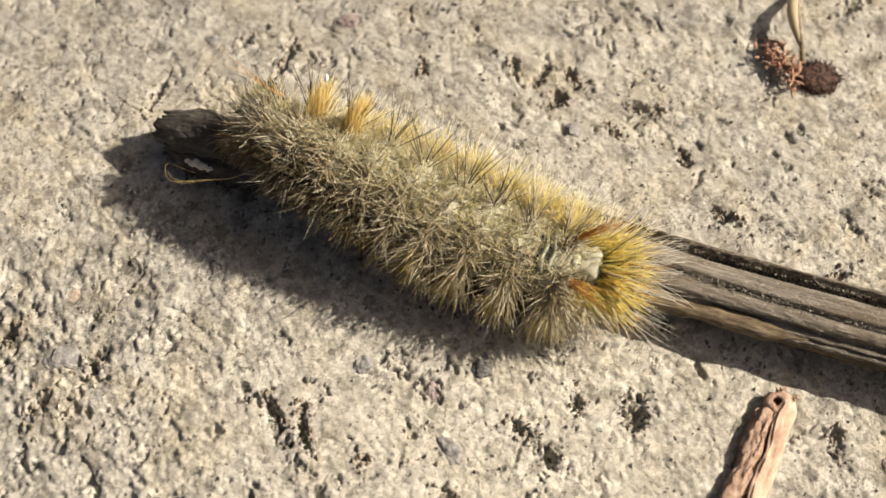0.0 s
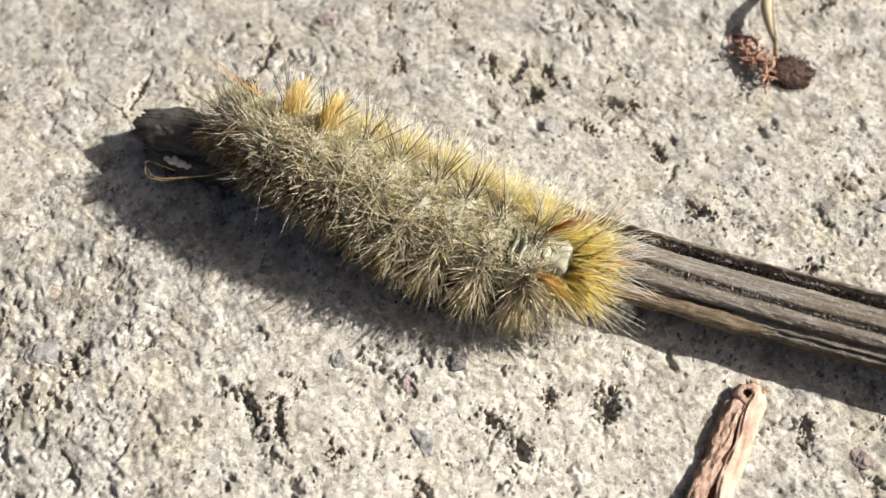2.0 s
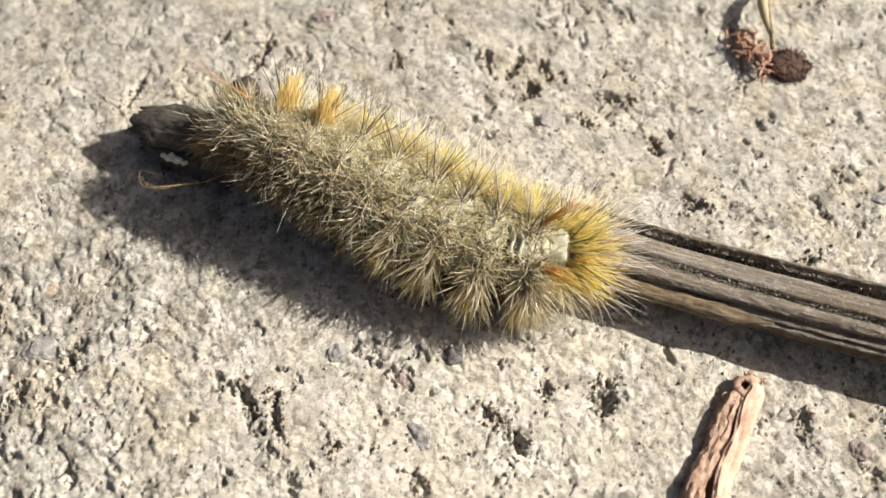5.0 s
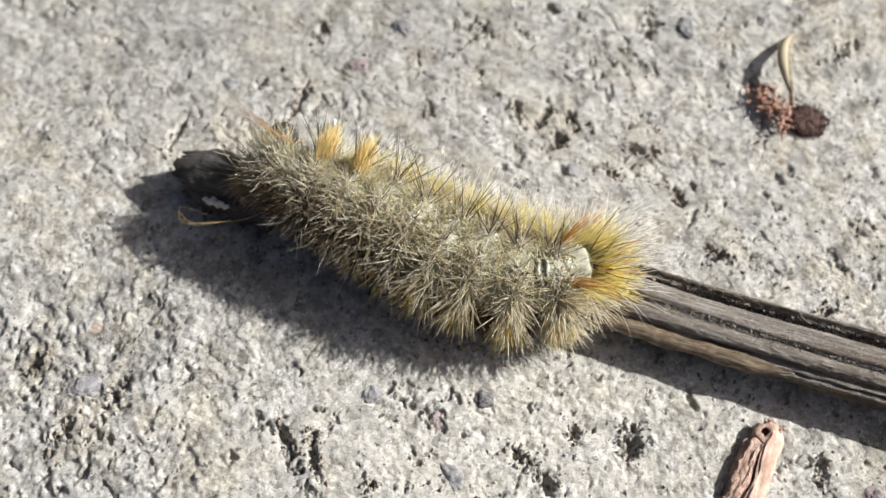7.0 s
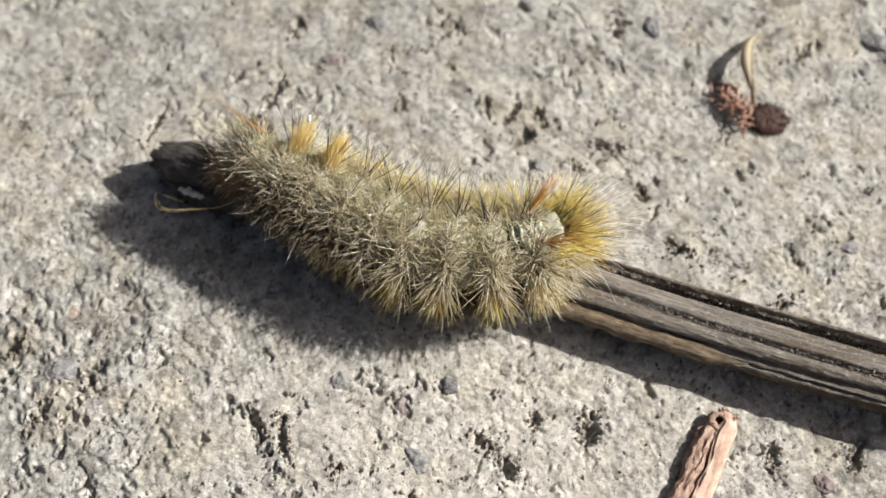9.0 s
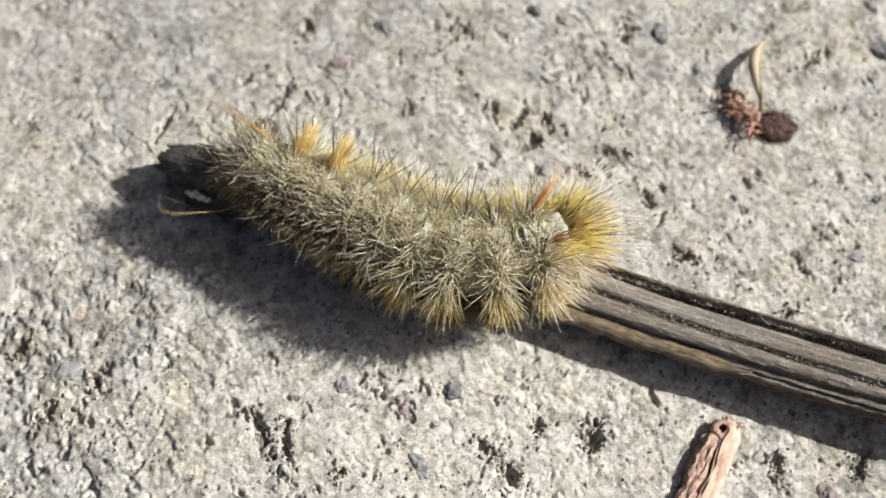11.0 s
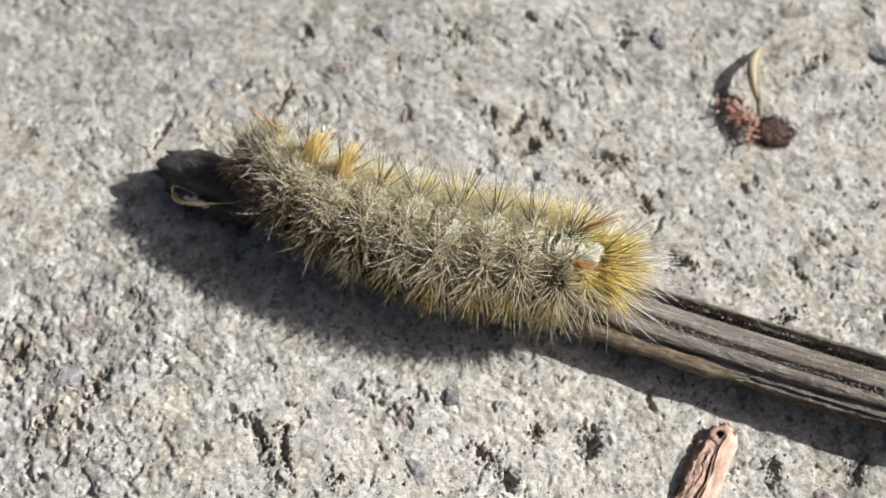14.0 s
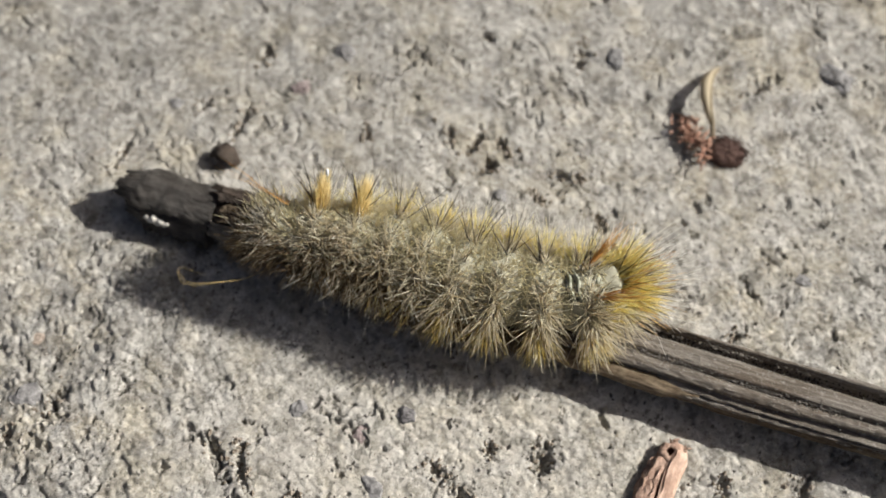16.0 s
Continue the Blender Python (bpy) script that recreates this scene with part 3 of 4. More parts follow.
        for at, to, sd in lanes:
            for _ in range(count):
                q = rng.uniform(0.25, 0.95)
                if rng.rand() > (1.25 - 1.7 * (q - 0.25) if name == "crust" else 0.55 + 0.9 * math.sin(q * 61 + at) * math.sin(q * 23)):
                    continue
                a = math.radians(at + (to - at) * q + rng.normal() * sd + 2.0 * math.sin(q * 11 + at))
                c = np.array([0, 0, 0.35 * math.sin(q * 9) - 0.1]) + STALK_DIR * q * length
                c[:2] += 0.3 * math.sin(q * 7 + 1) * np.array([0.4, 0.9])
                lift = LIFT * min(1.0, max(0.0, (q * length - LIFT_FROM) / LIFT_OVER))
                c += np.array([0, -0.55 * lift, lift])
                deep = {"crust": 0.0, "grit_fill": 0.86, "dust": 0.93}[name]
                if name == "crust":
                    x = rng.uniform(-0.42, 0.42)
                    pts.append(c - near * (slot(q) + x) + np.array([0, 0, 2.0 * math.sqrt(1 - (slot(q) / 3.35) ** 2) - 1.02 + abs(x) ** 3 * 6]))
                    continue
                pts.append(c - near * math.cos(a) * 3.35 * deep + np.array([0, 0, math.sin(a) * 2.0 * deep]))
        v, f = grit(np.array(pts), 0.04 + big * rng.rand(len(pts)) ** (1.5 if name == "crust" else 3), rng)
        tagged(part(name, mesh_of(name, v, f, mat, smooth=False), stalk, label), kind="stuff")
    return stalk


def grit(places, sizes, rng):
    """Small irregular octahedra."""
    n = len(places)
    dirs = np.array([[1, 0, 0], [0, 1, 0], [-1, 0, 0], [0, -1, 0], [0, 0, 1], [0, 0, -1]], float)
    v = places[:, None] + sizes[:, None, None] * dirs[None] * rng.uniform(0.6, 1.3, (n, 6, 1))
    f = []
    for i in range(n):
        b = 6 * i
        for j in range(4):
            k = (j + 1) % 4
            f.append([b + j, b + k, b + 4])
            f.append([b + k, b + j, b + 5])
    return v.reshape(-1, 3), f


build_stalk()


def build_chip():
    chip = thing("plant_chip", "dark brown broken plant chip beside the stalk", "plant chip", (-11.0, 10.0, on_ground(-11, 10) - 0.2))
    n = 16
    t = np.linspace(0, 1, n)
    p = np.stack([1.2 - 2.5 * t, 1.3 * t, 0.4 + 1.3 * np.sin(t * 2.8)], -1)

    def prof(i):
        a = np.linspace(0, 2 * np.pi, 12, endpoint=False)
        g = 0.35 + 0.65 * math.sin(min(1.0, t[i] * 1.3) * 2.6)
        w = 1 + 0.4 * field(np.full(12, t[i] * 6), a * 1.5, 1.2, 90, 3)
        return np.stack([np.cos(a) * 1.1 * g * w, np.sin(a) * 0.45 * g * w], -1)

    v, f = sweep(p, prof)
    part("flake", mesh_of("flake", v, f, PAPER), chip)


build_chip()


# ---- loose grains over the stone ----
def build_grains():
    rng = np.random.RandomState(77)
    for label, mat, count, lo, hi in (("pale sand grains scattered over the stone", PALE_GRIT, 2600, 0.06, 0.24), ("dark sand grains scattered over the stone", DARK_GRIT, 2600, 0.05, 0.22)):
        x, y = rng.uniform(-42, 66, count), rng.uniform(-38, 40, count)
        keep = field(x, y, 6.0, 301, 2) + 0.6 * rng.rand(count) > 0.1
        x, y = x[keep], y[keep]
        size = lo + (hi - lo) * rng.rand(len(x)) ** 3
        v, f = grit(np.stack([x, y, ground_height(x, y) + 0.25 * size], -1), size, rng)
        tagged(new("sand_grains", mesh_of("sand_grains", v, f, mat, smooth=False)), label, "sand", kind="stuff")


build_grains()


# ---- flat dark mineral flecks, in drifts over the stone ----
def build_flecks():
    rng = np.random.RandomState(191)
    n = 9000
    x, y = rng.uniform(-42, 64, n), rng.uniform(-36, 40, n)
    keep = field(x, y, 7.0, 321, 3) + 0.35 * field(x, y, 2.2, 331, 2) + 0.35 * rng.normal(size=n) > 0.12
    x, y = x[keep], y[keep]
    n = len(x)
    size = 0.06 + 0.26 * rng.rand(n) ** 3.0
    turn, long = rng.uniform(0.6, 2.2, n), rng.uniform(1.0, 2.3, n)
    a = np.linspace(0, 2 * np.pi, 9, endpoint=False)[None] + rng.uniform(-0.25, 0.25, (n, 9))
    r = size[:, None] * rng.uniform(0.55, 1.25, (n, 9))
    u, w = np.cos(a) * r * long[:, None] ** 0.5, np.sin(a) * r / long[:, None] ** 0.5
    px = x[:, None] + u * np.cos(turn)[:, None] - w * np.sin(turn)[:, None]
    py = y[:, None] + u * np.sin(turn)[:, None] + w * np.cos(turn)[:, None]
    pz = ground_height(px.ravel(), py.ravel()).reshape(n, 9) - 0.02
    top = np.stack([x, y, ground_height(x, y) + 0.05 + 0.10 * size], -1)[:, None]
    v = np.concatenate([np.stack([px, py, pz], -1), top], 1).reshape(-1, 3)
    k = np.arange(9)
    f = (np.arange(n)[:, None, None] * 10 + np.stack([k, (k + 1) % 9, np.full(9, 9)], -1)[None]).reshape(-1, 3)
    tagged(new("mineral_flecks", mesh_of("mineral_flecks", v, f, FLECK)), "small dark olive mineral flecks set in the stone", "mineral flecks", kind="stuff")


build_flecks()


# ---- brown crumbs of earth caught in the pits ----
def build_crumbs():
    rng = np.random.RandomState(57)
    spots = []
    for px, py, a, b, turn, deep in PITS_NEAR + PITS_FAR:
        for _ in range(46):
            u, v = rng.normal() * 0.7 * a, rng.normal() * 0.9 * b
            spots.append((px + u * math.cos(turn) - v * math.sin(turn), py + u * math.sin(turn) + v * math.cos(turn)))
    x, y = np.array(spots).T
    size = 0.07 + 0.24 * rng.rand(len(x)) ** 2.5
    v, f = grit(np.stack([x, y, ground_height(x, y) + 0.2 * size], -1), size, rng)
    tagged(new("earth_crumbs", mesh_of("earth_crumbs", v, f, EARTH, smooth=False)), "brown crumbs of earth in the stone pits", "earth", kind="stuff")


build_crumbs()


# ---- the reddish bark fragment ----
def build_bark():
    top, low = np.array([29.3, -22.4, 0.0]), np.array([21.2, -37.3, 0.0])
    z = on_ground(27, -28)
    bark = thing("bark_fragment", "reddish brown split bark fragment lying on the stone", "bark", (top[0], top[1], z))
    way = unit(low - top)
    length = float(np.linalg.norm(low - top))
    n = 90
    t = np.linspace(0, 1, n)
    across = np.array([-way[1], way[0], 0.0])  # towards the sun side

    def slab(name, mat, corners, begin, seed, label, jag=0.2):
        """A long splinter with an angular section; corners are (across, up) pairs."""
        c = np.array(corners, float)
        m = 6
        sec = np.concatenate([c[k] + (c[(k + 1) % len(c)] - c[k]) * np.linspace(0, 1, m, endpoint=False)[:, None] for k in range(len(c))])
        p = np.outer(begin + t * (length - begin), way)
        p += across * (0.22 * np.sin(t * 6 + seed) + 0.12 * np.sin(t * 17 + seed))[:, None]
        k = np.arange(len(sec))

        def prof(i):
            g = min(1.0, 0.5 + t[i] * 7)
            w1 = jag * field(np.full(len(sec), t[i] * 17 + seed * 9), k * 0.45, 1.2, 60 + seed, 3, 0.65)
            w2 = jag * field(np.full(len(sec), t[i] * 17 + seed * 9), k * 0.45, 1.2, 160 + seed, 3, 0.65)
            o = sec * g + np.stack([w1, w2], -1)
            return o

        v, f = sweep(p, prof)
        return part(name, mesh_of(name, v, f, mat), bark, label)

    slab("bark_ridge", BARK, [(-1.9, 0.00), (-1.85, 0.55), (-1.45, 1.02), (-0.7, 1.12), (-0.22, 0.80), (-0.2, 0.00)], 1.0, 1, "rough grey red bark ridge", 0.34)
    slab("inner_strip", BARK_PALE, [(0.0, 0.00), (0.02, 1.10), (0.28, 1.22), (1.25, 0.98), (1.55, 0.10)], -0.3, 2, "smooth salmon inner bark", 0.16)
    slab("crack_bed", BARK_DARK, [(-0.7, 0.00), (-0.6, 0.74), (0.4, 0.76), (0.5, 0.00)], 0.6, 3, "dark crack between the strips", 0.2)
    # torn end round a knot hole, with splinters
    knot = way * 0.9 - across * 0.25 + np.array([0, 0, 0.55])
    a = np.linspace(0, 2 * np.pi, 24, endpoint=False)
    rows = []
    for q, (r, up) in enumerate(((1.25, -0.6), (1.2, 0.1), (0.95, 0.48), (0.5, 0.56), (0.36, 0.42), (0.28, 0.05), (0.05, -0.1))):
        wob = 1 + 0.5 * field(np.cos(a) * 1.4 + 3, np.sin(a) * 1.4 + q * 0.3, 0.9, 410, 3, 0.65)
        rows.append(knot + np.outer(np.cos(a) * r * wob * 0.75, across) + np.outer(np.sin(a) * r * wob, way) + np.outer(np.full(24, up), np.array([0, 0, 1.0])))
    f = [[i * 24 + j, i * 24 + (j + 1) % 24, (i + 1) * 24 + (j + 1) % 24, (i + 1) * 24 + j] for i in range(6) for j in range(24)] + [list(range(144, 168))]
    slots = [1 if i >= 96 else 0 for i in range(len(f))]
    part("torn_end", mesh_of("torn_end", np.concatenate(rows), f, [BARK, BARK_DARK], slots), bark, "torn red bark end with a knot hole")
    rng = np.random.RandomState(31)
    for k in range(9):
        start = way * rng.uniform(-0.2, 0.6) + across * rng.uniform(-1.0, 1.1) + np.array([0, 0, rng.uniform(0.4, 1.1)])
        out = unit(-way + across * rng.uniform(-1.2, 1.6) + np.array([0, 0, rng.uniform(-0.3, 0.5)]))
        v, f = hairs(start[None], out[None], np.array([rng.uniform(0.4, 0.9)]), rng.uniform(0.10, 0.2), 0.3, rng, 5)
        part("splinter", mesh_of("splinter", v, f, BARK), bark)
    return bark


build_bark()


# ---- the dried flower remnant: straw stem, red rootlets, dark husk ----
def build_remnant():
    z = on_ground(37, 11)
    rem = thing("dried_flower_head", "dried flower remnant with red rootlets on stone", "dried flower", (38.3, 9.6, z))
    s = np.linspace(0, 1, 26)
    line = np.array([(0.2, 0.3, 0.5), (0.15, 2.0, 1.9), (0.3, 4.2, 2.5), (1.1, 6.6, 2.1), (2.9, 9.3, 0.3)])
    p = np.stack([np.polyval(np.polyfit(np.linspace(0, 1, 5), line[:, k], 4), s) for k in range(3)], -1)
    v, f = tubes(p[None], (0.26 - 0.10 * s)[None], 9)
    part("stem", mesh_of("stem", v, f, STEM), rem, "pale straw stem")
    # a dry curled blade along the stem
    wide = 1.35 * np.sin(np.clip(s * 1.15 - 0.12, 0, 1) * 3.1) ** 0.8
    rows = [p + np.outer(wide * e, np.array([-0.8, 0.25, 0.0])) + np.outer(0.3 * wide * (1 - (2 * abs(e) - 1) ** 2), np.array([0, 0, 1.0])) + np.array([0, 0, d]) for d in (0.0, 0.07) for e in (0.0, 0.35, 0.7, 1.0)]
    order = [0, 1, 2, 3, 7, 6, 5, 4]
    ring = np.stack([rows[k] for k in order], 1)
    f = [[i * 8 + j, i * 8 + (j + 1) % 8, (i + 1) * 8 + (j + 1) % 8, (i + 1) * 8 + j] for i in range(25) for j in range(8)]
    part("blade", mesh_of("blade", ring.reshape(-1, 3), f, LEAF), rem, "dry straw coloured curled blade")
    rng = np.random.RandomState(12)
    for k in range(112):
        c = np.array([-2.3, 1.7, 0.4]) if k < 26 else np.array([-1.2, -0.9, 0.4]) if k < 74 else np.array([-1.9, 0.5, 0.25])
        a = rng.uniform(0, 2 * np.pi)
        start = c + np.array([rng.normal() * 0.55, rng.normal() * (0.9 if k >= 26 else 0.6), rng.rand() * 0.6])
        way = unit(np.array([math.cos(a), math.sin(a), rng.uniform(0.0, 1.1)]))
        v, f = hairs(start[None], way[None], np.array([rng.uniform(0.6, 1.35)]), rng.uniform(0.10, 0.22), 0.9, rng, 7, 0.35)
        part("rootlet", mesh_of("rootlet", v, f, ROOT), rem)
    # the husk: a lobed, wrinkled cap
    u = np.linspace(0, 2 * np.pi, 28, endpoint=False)
    rows = []
    for q in np.linspace(0, 1, 9):
        r = 2.0 * math.cos(q * 1.45) * (1 + 0.05 * np.sin(u * 5 + q * 3) + 0.05 * np.sin(u * 11))
        rows.append(np.stack([1.5 + r * np.cos(u), -1.3 + 0.92 * r * np.sin(u), -0.3 + 0.75 * math.sin(q * 1.5) + 0.12 * np.sin(u * 7 + q * 9)], -1))
    v = np.concatenate(rows)
    f = [[i * 28 + j, i * 28 + (j + 1) % 28, (i + 1) * 28 + (j + 1) % 28, (i + 1) * 28 + j] for i in range(8) for j in range(28)] + [list(range(8 * 28, 9 * 28))]
    part("husk", mesh_of("husk", v, f, SEED), rem, "dark brown round husk")
    a = rng.uniform(0, 2 * np.pi, 420)
    d = 2.2 * np.sqrt(rng.uniform(0.2, 1.0, 420))
    root = np.stack([1.5 + d * np.cos(a), -1.3 + 0.92 * d * np.sin(a), 0.35 - 0.08 * d * d + 0.0 * a], -1)
    v, f = hairs(root, unit(np.stack([np.cos(a), np.sin(a), 0.6 + 0 * a], -1) + rng.normal(size=(420, 3)) * 0.5), rng.uniform(0.15, 0.45, 420), 0.05, 0.3, rng, 4)
    tagged(part("husk_fuzz", mesh_of("husk_fuzz", v, f, SEED), rem, "short dark fuzz on the husk"), kind="stuff")
    return rem


build_remnant()


# ---- grit set in the stone ----
def build_pebble(x, y, size, mat, seed, label, squash=0.38):
    bm = bmesh.new()
    bmesh.ops.create_icosphere(bm, subdivisions=3, radius=1.0)
    rng = np.random.RandomState(seed)
    off = Vector(rng.rand(3) * 20)
    flat = rng.uniform(0.65, 1.0)
    for v in bm.verts:
        k = 1 + 0.45 * noise.noise(v.co * 1.3 + off) + 0.25 * noise.noise(v.co * 3.5 + off)
        v.co = Vector((v.co.x * size * k, v.co.y * size * flat * k, v.co.z * size * squash * k)) * MM
    me = bpy.data.meshes.new("pebble")
    bm.to_mesh(me)
    bm.free()
    me.materials.append(mat)
    ob = new("pebble", me)
    ob.matrix_basis = pose(x * MM, y * MM, (on_ground(x, y) - 0.08 * size) * MM, 0, 0, rng.uniform(0, 360))
    return tagged(ob, label, "pebble", "grit in the stone")


for k, (x, y, size, mat, label) in enumerate([
    (5.4, -17.9, 0.85, DARK_PEBBLE, "small dark grit stone set in pale stone"), (1.2, -19.4, 0.95, PURPLE_PEBBLE, "dull purple grit stone set in pale stone"),
    (-4.3, -16.7, 0.8, GREY_PEBBLE, "grey grit stone set in pale stone"), (30.0, 20.4, 1.4, GREY_PEBBLE, "grey rounded grit stone on pale stone"),
    (53.0, 16.4, 1.9, GREY_PEBBLE, "grey rounded grit stone on pale stone"), (44.6, -6.6, 0.8, GREY_PEBBLE, "grey grit stone set in pale stone"),
    (37.1, -29.2, 1.0, PURPLE_PEBBLE, "dull purple grit stone set in pale stone"), (33.9, 11.0, 0.5, DARK_PEBBLE, "small dark grit stone set in pale stone"),
    (16.2, 4.9, 0.8, GREY_PEBBLE, "grey grit stone set in pale stone"), (22.0, 7.0, 0.6, DARK_PEBBLE, "small dark grit stone set in pale stone"),
    (-16.3, 18.6, 0.9, GREY_PEBBLE, "grey grit stone set in pale stone"), (-28.4, -7.4, 0.8, TAN_PEBBLE, "tan grit stone set in pale stone"), (-28.9, -13.6, 1.3, GREY_PEBBLE, "grey grit stone set in pale stone"),
    (1.5, 23.9, 1.3, GREY_PEBBLE, "grey rounded grit stone on pale stone"), (-3.1, 19.5, 1.1, PURPLE_PEBBLE, "dull purple grit stone set in pale stone"), (2.0, -24.5, 1.2, GREY_PEBBLE, "grey grit stone set in pale stone"),
    (40.5, -15.5, 0.8, GREY_PEBBLE, "grey grit stone set in pale stone")]):
    build_pebble(x, y, size, mat, k + 20, label)


# ---- the caterpillar: ten rigid body rings, each with its bristles ----
COUNT = 10
GIRTH = [2.3, 3.2, 3.5, 3.6, 3.7, 3.7, 3.6, 3.4, 3.0, 2.2]
WARTS = [-128, -96, -58, -22, 22, 58, 96, 128]


def frame_at(phi, rad, x=0.0):
    """Root and outward normal on a ring; phi from the back's top, positive to the far side."""
    a = np.radians(phi)
    n = np.stack([0 * a, np.sin(a), np.cos(a)], -1)
    root = n * rad
    root[..., 0] += x
    return root, n


def fan(phi, rad, count, spread, rng, x=0.0, lean=(0, 0, 0), patch=0.35):
    phis = phi + rng.normal(size=count) * patch * 60 / rad
    root, n = frame_at(phis, rad * 0.97, 0.0)
    root[:, 0] += x + rng.normal(size=count) * patch
    side = rng.normal(size=(count, 3))
    side = unit(side - (side * n).sum(1, keepdims=True) * n)
    tilt = np.radians(spread) * np.sqrt(rng.rand(count))
    way = n * np.cos(tilt)[:, None] + side * np.sin(tilt)[:, None] + np.array(lean)
    return root, unit(way)


def ring_body(i):
    rad, half = GIRTH[i], 2.35
    na, nl = 44, 13
    a = np.linspace(0, 2 * np.pi, na, endpoint=False)
    rows = []
    for q in np.linspace(-1, 1, nl):
        r = rad * (1 - 0.28 * abs(q) ** 3)
        if i == COUNT - 1 and q > 0:
            r = rad * math.sqrt(max(0.005, 1 - 0.99 * q * q))
        if i == COUNT - 2 and q > 0:
            r = rad * math.sqrt(max(0.02, 1 - 0.93 * q * q))
        if i == 0 and q < 0:
            r = rad * math.sqrt(max(0.02, 1 - 0.9 * q * q))
        bump = np.zeros(na)
        for w in WARTS:
            d = (np.degrees(a) - w + 180) % 360 - 180
            bump += 0.35 * np.exp(-((d / 9) ** 2) - (q / 0.3) ** 2)
        r = r + bump + 0.05 * np.sin(a * 13 + q * 5)
        reach = 0.9 if i == COUNT - 1 and q > 0 else half
        rows.append(np.stack([np.full(na, q * reach), r * np.sin(a), r * np.cos(a)], -1))
    v = np.concatenate(rows)
    f = [[k * na + j, k * na + (j + 1) % na, (k + 1) * na + (j + 1) % na, (k + 1) * na + j] for k in range(nl - 1) for j in range(na)]
    f += [list(range(na))[::-1], list(range((nl - 1) * na, nl * na))]
    return v, f


def add_hairs(name, chunks, mat, parent, rng, thick, bend, label, droop=0.0):
    roots = np.concatenate([c[0] for c in chunks])
    ways = np.concatenate([c[1] for c in chunks])
    lens = np.concatenate([c[2] for c in chunks])
    v, f = hairs(roots, ways, lens, thick, bend, rng, 5, droop)
    return tagged(part(name, mesh_of(name, v, f, mat), parent, label), kind="stuff")


